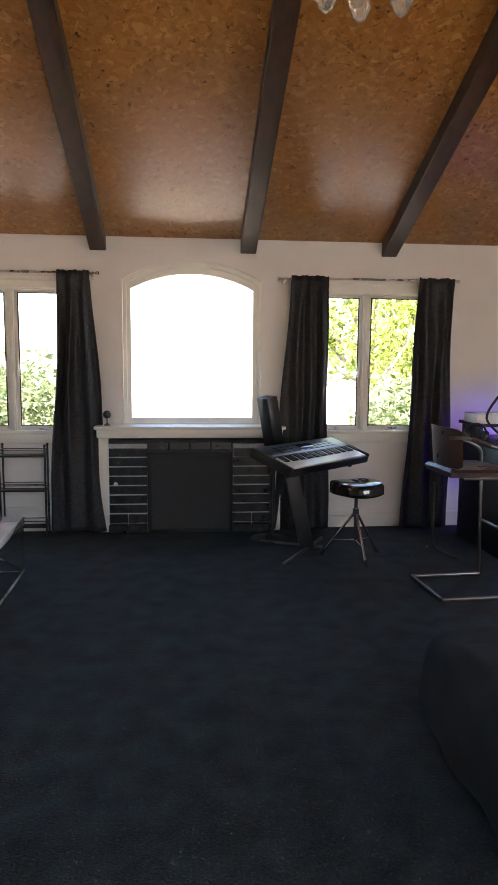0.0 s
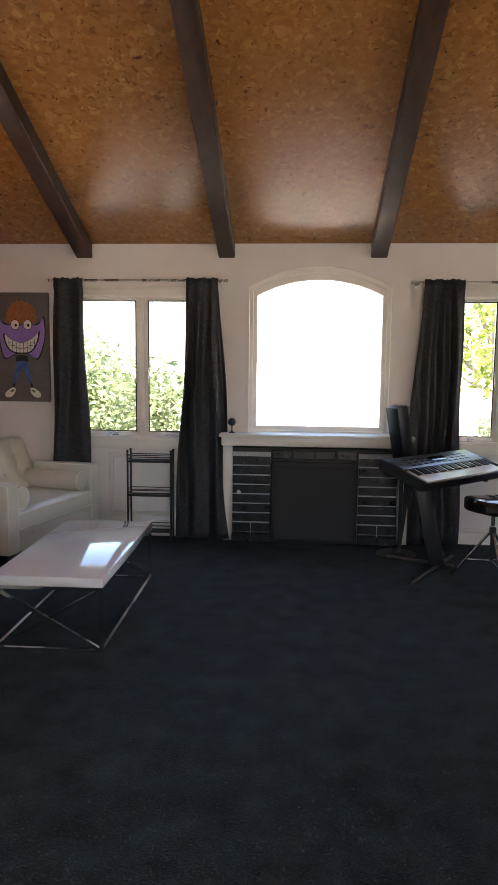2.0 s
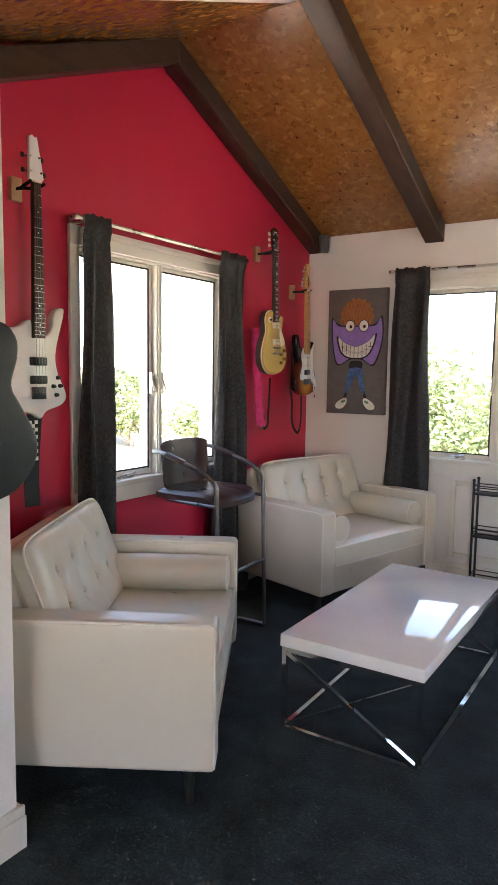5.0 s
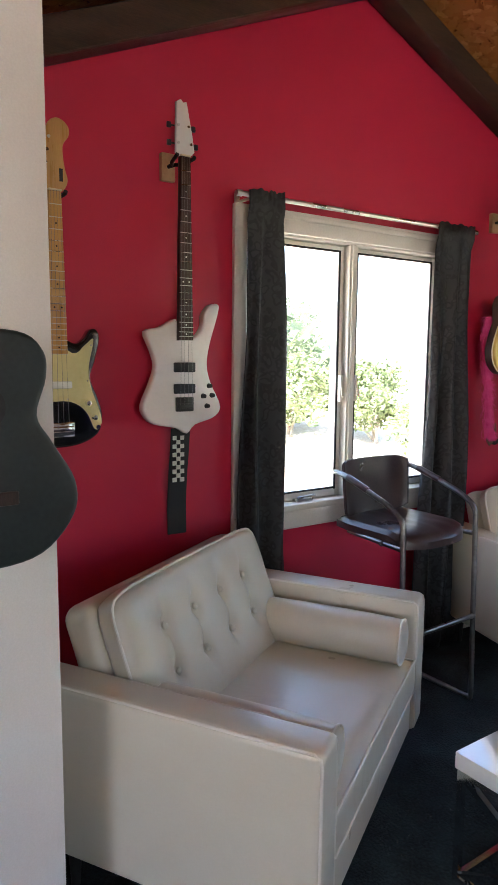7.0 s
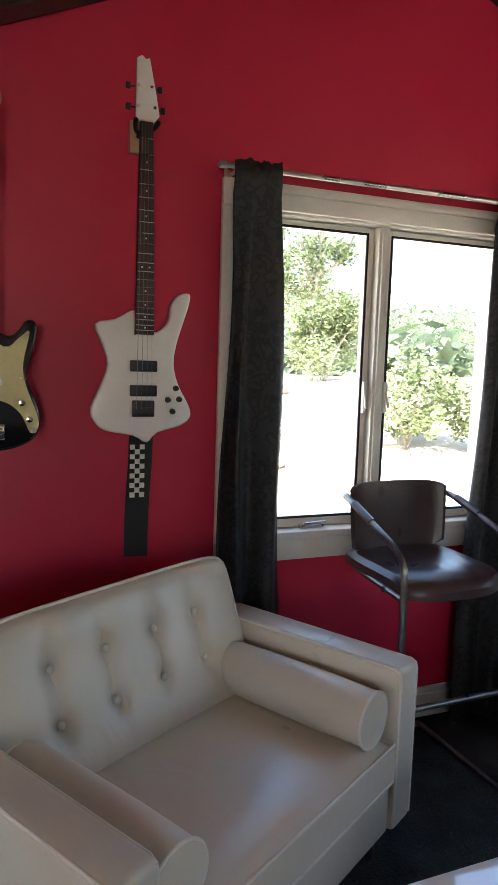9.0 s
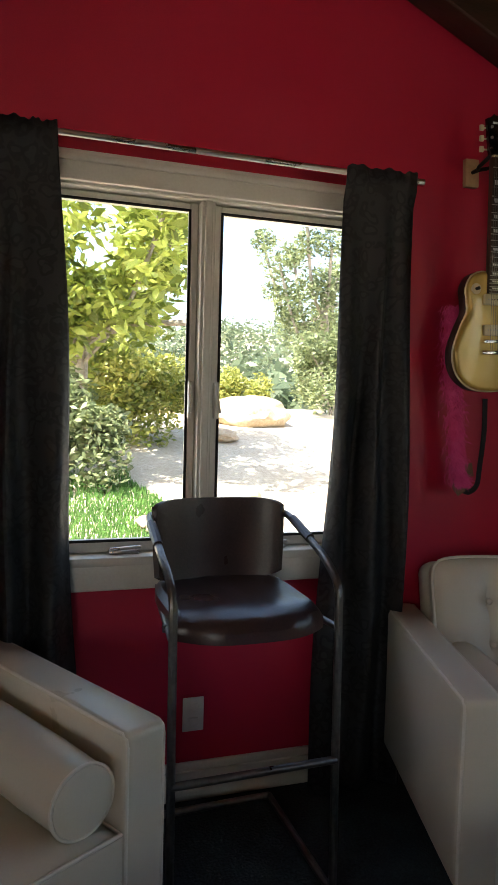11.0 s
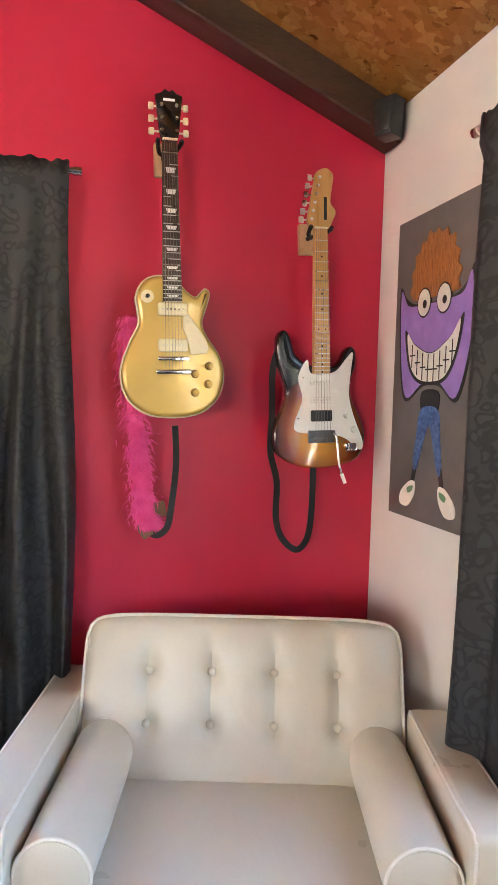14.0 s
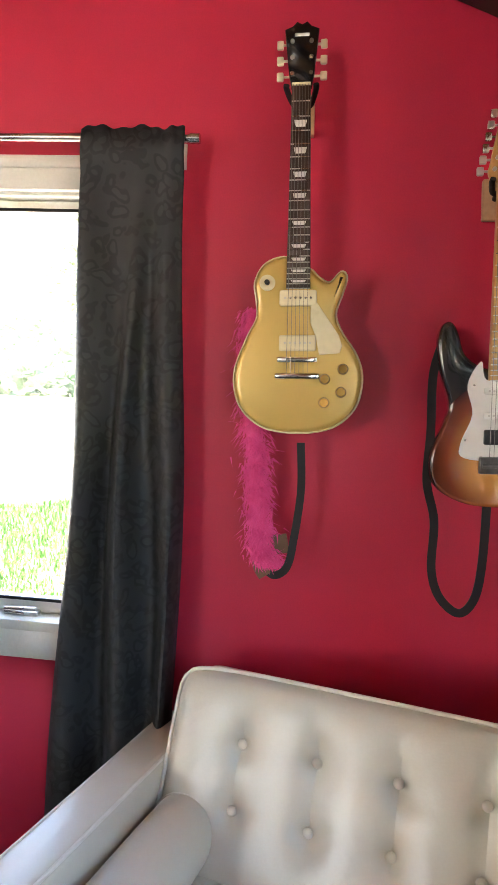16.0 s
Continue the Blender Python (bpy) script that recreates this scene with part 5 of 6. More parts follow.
# ---- things by the north wall ----
def painting():
    p = thing("painting", pose(-2.585, NORTH, 1.563), "unframed grey canvas painted with bold plain shapes", "painting")
    part("canvas", B(-0.228, 0.228, -0.032, -0.001, -0.446, 0.446, 0.003), M_PAINT_GREY, p)
    y0, y1 = -0.0335, -0.0318

    def blob(name, pts, mat, lift=0.0, label=""):
        line = [(q.x * 0.88, q.y) for q in smooth_line([(a, b, 0) for a, b in pts], 6, True)]
        part(name, slab(bmesh.new(), line, y0 - lift, y1), mat, p, label, smooth=False)

    def disc(name, x, z, r, mat, lift, sx=1.0):
        blob(name, [(x + sx * r * math.cos(k * math.pi / 4), z + r * math.sin(k * math.pi / 4)) for k in range(8)], mat, lift)

    blob("outline_shape", [(-0.225, 0.24), (-0.18, 0.21), (-0.1, 0.185), (0.1, 0.185), (0.18, 0.21), (0.22, 0.25), (0.228, 0.08), (0.16, -0.095), (0.05, -0.055), (-0.05, -0.055), (-0.17, -0.095), (-0.215, 0.05)], M_PAINT_BLACK)
    blob("purple_shape", [(-0.215, 0.23), (-0.17, 0.19), (-0.1, 0.18), (0.1, 0.18), (0.17, 0.19), (0.21, 0.235), (0.218, 0.08), (0.15, -0.085), (0.05, -0.045), (-0.05, -0.045), (-0.16, -0.085), (-0.205, 0.05)], M_PAINT_PURPLE, 0.0008)
    rng = random.Random(2)
    fringe = []
    for k in range(22):
        a = math.pi * (1.08 - 1.16 * k / 21)
        r = 1.0 if k % 2 else 0.87
        fringe.append((0.138 * r * math.cos(a), 0.235 + 0.155 * r * math.sin(a) * (1 + rng.uniform(-0.05, 0.05))))
    part("orange_shape", slab(bmesh.new(), fringe + [(0.09, 0.195), (-0.09, 0.195)], y0 - 0.0015, y1), M_PAINT_ORANGE, p, "", smooth=False)
    blob("dark_crescent", [(-0.178, 0.115), (-0.12, 0.075), (0.0, 0.04), (0.12, 0.085), (0.178, 0.135), (0.15, 0.03), (0.09, -0.038), (0.0, -0.052), (-0.09, -0.04), (-0.15, 0.01)], M_PAINT_BLACK, 0.0012)
    blob("white_crescent", [(0.9 * a, 0.022 + 0.86 * (b - 0.022)) for a, b in ((-0.178, 0.115), (-0.12, 0.075), (0.0, 0.04), (0.12, 0.085), (0.178, 0.135), (0.15, 0.03), (0.09, -0.038), (0.0, -0.052), (-0.09, -0.04), (-0.15, 0.01))], M_PAINT_WHITE, 0.0018)
    for k in range(8):
        u = -0.122 + k * 0.035
        part("dark_line", B(0.88 * u - 0.002, 0.88 * u + 0.002, y0 - 0.0026, y1, -0.046 + 3.2 * u * u, 0.036 + 2.2 * u * u), M_PAINT_BLACK, p, smooth=False)
        part("dark_line", B(0.88 * u - 0.014, 0.88 * u + 0.018, y0 - 0.0024, y1, -0.010 + 3.0 * u * u, -0.006 + 3.0 * u * u), M_PAINT_BLACK, p, smooth=False)
    for x in (-0.058, 0.062):
        disc("dark_disc", x, 0.185, 0.043, M_PAINT_BLACK, 0.0018)
        disc("white_disc", x, 0.185, 0.038, M_PAINT_WHITE, 0.0024)
        disc("dark_dot", x + 0.006, 0.18, 0.012, M_PAINT_BLACK, 0.003)
    blob("dark_band", [(-0.05, -0.07), (0.05, -0.07), (0.045, -0.13), (-0.045, -0.13)], M_PAINT_BLACK, 0.0008)
    blob("blue_shape", [(-0.05, -0.12), (0.05, -0.12), (0.07, -0.20), (0.085, -0.29), (0.06, -0.29), (0.0, -0.165), (-0.065, -0.29), (-0.09, -0.28), (-0.075, -0.2)], M_PAINT_BLUE, 0.0012)
    for s in (-1, 1):
        blob("dark_stroke", [(s * 0.085, -0.28), (s * 0.068, -0.28), (s * 0.085, -0.34), (s * 0.102, -0.34)], M_PAINT_BLACK, 0.0008)
        blob("white_shape", [(s * 0.075, -0.335), (s * 0.11, -0.335), (s * 0.165, -0.37), (s * 0.17, -0.405), (s * 0.12, -0.41), (s * 0.08, -0.375)], M_PAINT_WHITE, 0.0012)
        blob("green_stroke", [(s * 0.085, -0.345), (s * 0.12, -0.355), (s * 0.115, -0.37), (s * 0.088, -0.36)], M_PAINT_GREEN, 0.002)


painting()


def speaker():
    s = thing("corner_speaker", pose(-2.845, 5.735, 2.335, 0, 0, 30), "small black speaker fixed to the beam end", "speaker")
    part("cabinet", slab(bmesh.new(), [(-0.03, -0.055), (0.03, -0.055), (0.038, 0.06), (-0.038, 0.06)], -0.035, 0.035, 0.006), M_PLASTIC, s)
    part("grille", B(-0.028, 0.028, -0.04, -0.035, -0.045, 0.05, 0.004), M_BLACK, s)
    part("bracket", B(-0.012, 0.012, 0.03, 0.06, -0.02, 0.02, 0.004), M_BLACK, s)


speaker()


def rack():
    r = thing("storage_rack", pose(-1.50, 5.70, 0), "slim black metal three-tier rack, empty", "rack")
    X, Y = 0.178, 0.055
    for sx in (-1, 1):
        for sy in (-1, 1):
            part("post", rod(bmesh.new(), (sx * X, sy * Y, 0), (sx * X, sy * Y, 0.73), 0.008), M_BLACK, r)
            b = bmesh.new()
            bmesh.ops.create_uvsphere(b, u_segments=10, v_segments=8, radius=0.011, matrix=Matrix.Translation((sx * X, sy * Y, 0.735)))
            part("finial", b, M_BLACK, r)
    for z in (0.06, 0.36, 0.64):
        t = part("tier", B(-X, X, -Y, Y, z, z + 0.012, 0.003), M_BLACK, r)
        for h in (0.03, 0.06):
            for sy in (-1, 1):
                part("rail", rod(bmesh.new(), (-X, sy * Y, z + h), (X, sy * Y, z + h), 0.0035, 8), M_BLACK, t)
            for sx in (-1, 1):
                part("rail", rod(bmesh.new(), (sx * X, -Y, z + h), (sx * X, Y, z + h), 0.0035, 8), M_BLACK, t)


rack()


def keyboard():
    k = thing("keyboard", pose(0.755, 5.13, 0.73, 0, 0, 43), "dark grey electronic keyboard on a single-column stand", "keyboard")
    tilt = Matrix.Rotation(radians(17), 4, "X")

    def p(name, bm, mat, label=""):
        bmesh.ops.transform(bm, matrix=tilt, verts=bm.verts)
        return part(name, bm, mat, k, label)

    L, D = 0.50, 0.19
    p("case", box(box(B(-L, L, -D, D, -0.045, 0.012, 0.008), -L, -L + 0.02, -D, D, 0.0, 0.03, 0.006), L - 0.02, L, -D, D, 0.0, 0.03, 0.006), M_PLASTIC)
    p("control_panel", slab(bmesh.new(), [(-L + 0.025, 0.0), (L - 0.025, 0.0), (L - 0.025, 0.03), (-L + 0.025, 0.03)], 0.005, D - 0.01, 0.004), M_STEEL, "silver-grey control panel")
    bm = bmesh.new()
    for i in range(10):
        for j in range(3):
            box(bm, -0.34 + i * 0.07, -0.30 + i * 0.07, 0.035 + j * 0.038, 0.052 + j * 0.038, 0.029, 0.034, 0.002, 1)
    p("buttons", bm, M_PLASTIC)
    p("display", B(-0.09, 0.09, 0.06, 0.125, 0.034, 0.037, 0.002), M_GUITARBLACK, "small dark display")
    n = 36
    w = (2 * L - 0.10) / n
    for i in range(n):
        x = -L + 0.05 + i * w
        p("white_key", B(x + 0.0006, x + w - 0.0006, -D + 0.01, -0.002, 0.0, 0.024, 0.001, 1), M_PEARL)
        if i % 7 not in (2, 6):
            p("black_key", B(x + w * 0.68, x + w * 1.32, -0.09, -0.002, 0.012, 0.034, 0.002, 1), M_PLASTIC)
    s = thing("keyboard_stand", pose(0.72, 5.11, 0), "black slanted column keyboard stand with crossed steel feet", "stand")
    bm = bmesh.new()
    box(bm, -0.055, 0.055, -0.02, 0.02, 0, 0.70, 0.006)
    for v in bm.verts:
        v.co.x += -0.16 * (v.co.z / 0.70)
    bmesh.ops.transform(bm, matrix=Matrix.Translation((0, 0, 0.02)), verts=bm.verts)
    part("column", bm, M_BLACK, s)
    part("foot", rod(bmesh.new(), (-0.335, 0.224, 0.013), (0.12, 0.02, 0.013), 0.0125), M_STEEL, s)
    part("foot", rod(bmesh.new(), (-0.25, -0.42, 0.013), (0.17, 0.28, 0.013), 0.0125), M_STEEL, s)
    for x in (-0.28, 0.22):
        bm = B(-0.02, 0.02, -0.15, 0.15, -0.016, 0.0, 0.004)
        bmesh.ops.transform(bm, matrix=Matrix.Translation((0.08, 0.01, 0.685)) @ Matrix.Rotation(radians(43), 4, "Z") @ Matrix.Translation((x, 0, 0)) @ Matrix.Rotation(radians(17), 4, "X"), verts=bm.verts)
        part("support_arm", bm, M_BLACK, s)
    bm = B(-0.30, 0.24, -0.02, 0.02, -0.03, 0.0, 0.004)
    bmesh.ops.transform(bm, matrix=Matrix.Translation((0.08, 0.01, 0.675)) @ Matrix.Rotation(radians(43), 4, "Z"), verts=bm.verts)
    part("cross_bar", bm, M_BLACK, s)
    m = thing("monitor_speaker", pose(0.47, 5.42, 0.0, 0, 0, 30), "tall dark speaker tilted on a stand behind the keyboard", "speaker")
    lean = Matrix.Translation((0, 0, 0.94)) @ Matrix.Rotation(radians(-12), 4, "Y")
    for name, bm, mat in (("cabinet", B(-0.05, 0.05, -0.07, 0.07, -0.21, 0.21, 0.006), M_PLASTIC), ("bright_strip", B(0.05, 0.054, -0.06, -0.035, -0.20, 0.20, 0.001), M_CHROME), ("bright_strip", B(0.05, 0.054, 0.035, 0.05, -0.2, 0.1, 0.001), M_NICKEL)):
        bmesh.ops.transform(bm, matrix=lean, verts=bm.verts)
        part(name, bm, mat, m)
    part("pole", rod(bmesh.new(), (0.03, 0, 0.02), (0.03, 0, 0.76), 0.016), M_BLACK, m)
    part("base", lathe(bmesh.new(), [(0.15, 0), (0.15, 0.012), (0.03, 0.024), (0.02, 0.05)], 24), M_BLACK, m)


keyboard()


def drum_throne():
    d = thing("drum_stool", pose(1.03, 4.87, 0, 0, 0, 15) @ Matrix.Scale(1.04, 4), "black padded drum stool on a chrome tripod", "stool")
    b = seat_pad(-0.18, 0.18, -0.15, 0.15, 0.455, 0.53, 0.02)
    for v in b.verts:
        x, y = v.co.x / 0.18, v.co.y / 0.15
        r = math.hypot(x, y)
        if r > 0:
            k = max(abs(x), abs(y)) / r
            v.co.x *= 0.35 + 0.65 * k
            v.co.y *= 0.35 + 0.65 * k
        v.co.z += 0.016 * abs(x) ** 2
    part("seat", b, M_GUITARBLACK, d, "glossy black saddle seat")
    part("post", rod(bmesh.new(), (0, 0, 0.12), (0, 0, 0.46), 0.0125), M_CHROME, d)
    part("collar", rod(bmesh.new(), (0, 0, 0.30), (0, 0, 0.36), 0.022), M_CHROME, d)
    for k in range(3):
        a = radians(20 + 120 * k)
        c, s = math.cos(a), math.sin(a)
        leg = part("leg", rod(bmesh.new(), (0.015 * c, 0.015 * s, 0.32), (0.23 * c, 0.23 * s, 0.02), 0.009), M_CHROME, d)
        part("rubber_foot", rod(bmesh.new(), (0.215 * c, 0.215 * s, 0.045), (0.245 * c, 0.245 * s, 0.0), 0.015, 12, 0.018), M_RUBBER, leg)
        part("brace", rod(bmesh.new(), (0, 0, 0.13), (0.16 * c, 0.16 * s, 0.115), 0.006), M_CHROME, d)


drum_throne()


def desk():
    d = thing("desk", pose(2.75, 5.15, 0), "dark studio desk with raised shelf and violet light beneath", "desk")
    part("top", B(-0.72, 0.75, -0.42, 0.40, 0.80, 0.83, 0.004), M_PLASTIC, d)
    part("shelf", B(-0.70, 0.75, 0.02, 0.40, 0.93, 0.955, 0.004), M_PLASTIC, d)
    for x in (-0.66, 0.70):
        part("side_panel", B(x - 0.02, x + 0.02, -0.38, 0.38, 0, 0.80, 0.004), M_PLASTIC, d)
        part("shelf_post", B(x - 0.015, x + 0.015, 0.05, 0.38, 0.83, 0.93, 0.003), M_PLASTIC, d)
    part("light_strip", B(-0.6, 0.6, 0.36, 0.37, 0.74, 0.75), M_LED, d, "violet light strip")
    k = thing("desk_keyboard", pose(2.70, 5.32, 0.955), "white master keyboard on the desk shelf", "keyboard")
    part("case", B(-0.66, 0.6, -0.15, 0.10, 0.0, 0.075, 0.008), M_PEARL, k)
    for i in range(40):
        part("white_key", B(-0.62 + i * 0.029, -0.592 + i * 0.029, -0.145, -0.02, 0.075, 0.082, 0.001, 1), M_PEARL, k)
    m = thing("microphone", pose(2.22, 5.10, 0.83), "black studio microphone on a desk boom arm", "microphone")
    part("base", lathe(bmesh.new(), [(0.05, 0), (0.05, 0.012), (0.012, 0.02), (0.01, 0.04)]), M_BLACK, m)
    part("boom", tube(bmesh.new(), smooth_line([(0, 0, 0.03), (-0.16, -0.05, 0.18), (-0.08, -0.08, 0.36), (0.0, -0.09, 0.44)], 6), 0.009), M_BLACK, m)
    part("capsule", rod(bmesh.new(), (-0.03, -0.09, 0.50), (0.02, -0.09, 0.40), 0.03, 16), M_BLACK, m)
    h = thing("headphones", pose(1.98, 5.0, 0.83), "black headphones lying on the desk edge", "headphones")
    part("band", tube(bmesh.new(), [(0.08 * math.cos(a / 10), 0.05, 0.07 + 0.07 * math.sin(a / 10)) for a in range(0, 32)], 0.008), M_BLACK, h)
    for s in (-1, 1):
        part("ear_cup", rod(bmesh.new(), (s * 0.06, 0.05, 0.045), (s * 0.09, 0.05, 0.045), 0.042, 16), M_PLASTIC, h)
    t = thing("guitar_stand", pose(1.62, 4.90, 0), "low black tubular floor stand", "stand")
    for a in (200, 320, 80):
        c, s = math.cos(radians(a)), math.sin(radians(a))
        part("leg", tube(bmesh.new(), smooth_line([(0, 0, 0.10), (0.05 * c, 0.05 * s, 0.05), (0.2 * c, 0.2 * s, 0.012)], 5), 0.009), M_BLACK, t)
    part("post", rod(bmesh.new(), (0, 0, 0.09), (0, 0, 0.55), 0.011), M_BLACK, t)


desk()


def ottoman():
    o = thing("sofa", pose(1.74, 2.12, 0), "dark fuzzy throw-covered low sofa", "sofa")
    bm = B(-1.02, 1.2, -0.62, 0.55, 0.0, 0.42, 0.09, 6)
    bmesh.ops.subdivide_edges(bm, edges=[e for e in bm.edges if e.calc_length() > 0.2], cuts=14, use_grid_fill=True)
    for v in bm.verts:
        if v.co.z > 0.02:
            v.co += Vector((noise.noise(v.co * 4), noise.noise(v.co * 4 + Vector((9, 0, 0))), noise.noise(v.co * 5 + Vector((0, 7, 0))))) * 0.03
    part("seat", bm, M_PLUSH, o)


ottoman()


def chandelier():
    c = thing("chandelier", pose(0.30, 2.03, -0.03), "brass chandelier hung with faceted crystal drops", "chandelier")
    part("chain", rod(bmesh.new(), (0, 0, 2.95), (0, 0, roof(2.03) + 0.015), 0.008), M_BRASS, c)
    part("ceiling_plate", lathe(bmesh.new(), [(0.06, roof(2.03) - 0.04), (0.05, roof(2.03) - 0.01), (0.05, roof(2.03) + 0.045)]), M_BRASS, c)
    part("column", lathe(bmesh.new(), [(0.01, 2.56), (0.03, 2.60), (0.018, 2.68), (0.035, 2.78), (0.015, 2.9), (0.02, 2.96)]), M_BRASS, c)
    for k in range(8):
        a = 2 * math.pi * k / 8
        u, v = math.cos(a), math.sin(a)
        part("arm", tube(bmesh.new(), smooth_line([(0.02 * u, 0.02 * v, 2.66), (0.12 * u, 0.12 * v, 2.58), (0.2 * u, 0.2 * v, 2.64), (0.2 * u, 0.2 * v, 2.70)], 6), 0.006), M_BRASS, c)
        for r, z, s in ((0.15, 2.545, 1.25), (0.19, 2.57, 1.05)):
            bm = bmesh.new()
            lathe(bm, [(0.002, z), (0.008 * s, z - 0.012), (0.022 * s, z - 0.045 * s), (0.026 * s, z - 0.065 * s), (0.015 * s, z - 0.09 * s), (0.001, z - 0.10 * s)], 7)
            bmesh.ops.transform(bm, matrix=Matrix.Translation((r * u, r * v, 0)) @ Matrix.Diagonal((1, 0.5, 1, 1)), verts=bm.verts)
            d = part("crystal_drop", bm, M_CRYSTAL, c, "clear faceted crystal drop", smooth=False)
            part("hook", rod(bmesh.new(), (r * u, r * v, z), (r * u, r * v, z + 0.05), 0.0015, 6), M_BRASS, c)


chandelier()


def outlet(m, u, z):
    o = thing("wall_outlet", m, "white duplex wall outlet", "outlet")
    part("plate", B(u - 0.036, u + 0.036, -0.006, -0.0005, z - 0.058, z + 0.058, 0.003), M_OUTLET, o)
    for s in (-1, 1):
        part("socket", B(u - 0.017, u + 0.017, -0.009, -0.005, z + s * 0.024 - 0.014, z + s * 0.024 + 0.014, 0.003), M_OUTLET, o)


outlet(TURN_W, 4.08, 0.292)


# ---- the garden ----
def ground_height(x, y):
    d = max(0.0, -3.6 - x)
    rise = min(1.0, d / 11.0)
    z = -0.32 + 1.35 * rise * rise * (3 - 2 * rise)
    if d > 18:
        z -= min(3.0, (d - 18) * 0.12)
    if y > 12:
        z -= min(6.0, (y - 12) * 0.25) * (1 - min(1, d / 8))
    far = math.hypot(x, y)
    if far > 40:
        z += max(0, min(1, (-x - 0.6 * y) / far * 1.5)) * min(30.0, (far - 40) * 0.13) * (1 + 0.35 * noise.noise(Vector((x * 0.012, y * 0.012, 4))))
    if d > 1 or y > 8:
        z += 0.10 * noise.noise(Vector((x * 0.5, y * 0.5, 0)))
    return min(z, -0.14) if -3.4 < x < 4.6 and -2.8 < y < 6.2 else z


def ground():
    xs = sorted({-400, -300, -220, -170, -140, -115, -95, -80, -65, -50, -40, 30, 60, 120, 220, 400, *[-32 + k for k in range(12)], *[-20 + 0.6 * k for k in range(34)], 1, 2, 3, 5, 8, 12, 18})
    ys = sorted({-400, -220, -120, -70, -40, -25, -16, 30, 40, 55, 75, 100, 150, 220, 400, *[-10 + 0.8 * k for k in range(44)]})
    verts = [(x, y, ground_height(x, y)) for x in xs for y in ys]
    m = len(ys)
    faces = [(i * m + j, (i + 1) * m + j, (i + 1) * m + j + 1, i * m + j + 1) for i in range(len(xs) - 1) for j in range(m - 1)]
    me = bpy.data.meshes.new("ground")
    me.from_pydata(verts, [], faces)
    me.materials.append(M_GROUND)
    tagged(finish(new("ground", me), True), "sunlit pale rocky garden ground rising to far hills", "ground", "", "structure")


ground()


def leaves(centres, count, size, rng, flat=0.75):
    """Many small leaves scattered over lumps (x, y, z, radius)."""
    verts, faces = [], []
    for _ in range(count):
        cx, cy, cz, r = centres[rng.randrange(len(centres))]
        d = Vector((rng.gauss(0, 1), rng.gauss(0, 1), rng.gauss(0, 1))).normalized()
        p = Vector((cx, cy, cz)) + d * r * (rng.random() ** 0.4) * Vector((1, 1, flat)).length / 1.6
        a = Vector((rng.gauss(0, 1), rng.gauss(0, 1), rng.gauss(0, 0.6))).normalized()
        b = a.cross(Vector((rng.gauss(0, 1), rng.gauss(0, 1), rng.gauss(0, 1)))).normalized()
        s = size * rng.uniform(0.6, 1.4)
        i = len(verts)
        verts += [p - a * s, p + b * s * 0.4, p + a * s, p - b * s * 0.4]
        faces.append((i, i + 1, i + 2, i + 3))
    me = bpy.data.meshes.new("leaves")
    me.from_pydata([tuple(v) for v in verts], [], faces)
    return me


def shrub(name, x, y, r, h, mat, seed, count, size, label, category="bush"):
    rng = random.Random(seed)
    z0 = ground_height(x, y)
    s = thing(name, pose(x, y, z0 - 0.03), label, category)
    lumps = []
    for _ in range(14):
        a, q = rng.uniform(0, 6.28), rng.random() ** 0.5
        lumps.append((r * 0.72 * q * math.cos(a), r * 0.72 * q * math.sin(a), h * rng.uniform(0.25, 0.80) * (1 - 0.35 * q), r * rng.uniform(0.22, 0.42)))
    me = leaves(lumps, count, size, rng)
    me.materials.append(mat)
    new("foliage", me).parent = s
    for k in range(5):
        lx, ly, lz, _ = lumps[k]
        part("stem", tube(bmesh.new(), smooth_line([(0.04 * math.cos(k), 0.04 * math.sin(k), 0), (lx * 0.4, ly * 0.4, lz * 0.6), (lx, ly, lz)], 4), 0.014 + 0.006 * r, 6), M_BARK, s)


def tree(x, y, h, r, mat, seed, count, size, label, base=None, reach=()):
    rng = random.Random(seed)
    z0 = ground_height(x, y) if base is None else base
    t = thing("tree", pose(x, y, z0 - 0.05), label, "tree")
    bm = bmesh.new()
    rod(bm, (0, 0, 0), (0.1, 0.05, h * 0.5), 0.13 * h / 5, 10, 0.08 * h / 5)
    part("trunk", bm, M_BARK, t)
    lumps = []
    for k in range(9):
        a = 2 * math.pi * k / 9 + rng.uniform(-0.3, 0.3)
        q = r * rng.uniform(0.5, 0.95)
        end = Vector((q * math.cos(a), q * math.sin(a), h * rng.uniform(0.55, 0.95)))
        pts = smooth_line([(0.08, 0.04, h * rng.uniform(0.3, 0.48)), end * 0.55 + Vector((0, 0, rng.uniform(0.0, 0.3))), end], 5)
        part("limb", tube(bmesh.new(), pts, 0.035 * h / 5, 6), M_BARK, t)
        for f in (0.5, 0.75, 1.0):
            p = pts[int(f * (len(pts) - 1))]
            lumps.append((p.x, p.y, p.z + 0.1, r * rng.uniform(0.18, 0.30)))
    for end in reach:
        pts = smooth_line([(0.08, 0.04, h * 0.40), (end[0] * 0.5, end[1] * 0.5, end[2] * 0.95 + 0.05), end], 8)
        part("limb", tube(bmesh.new(), pts, 0.04, 6), M_BARK, t, "long bare reaching limb")
    me = leaves(lumps, count, size, rng)
    me.materials.append(mat)
    new("crown", me).parent = t


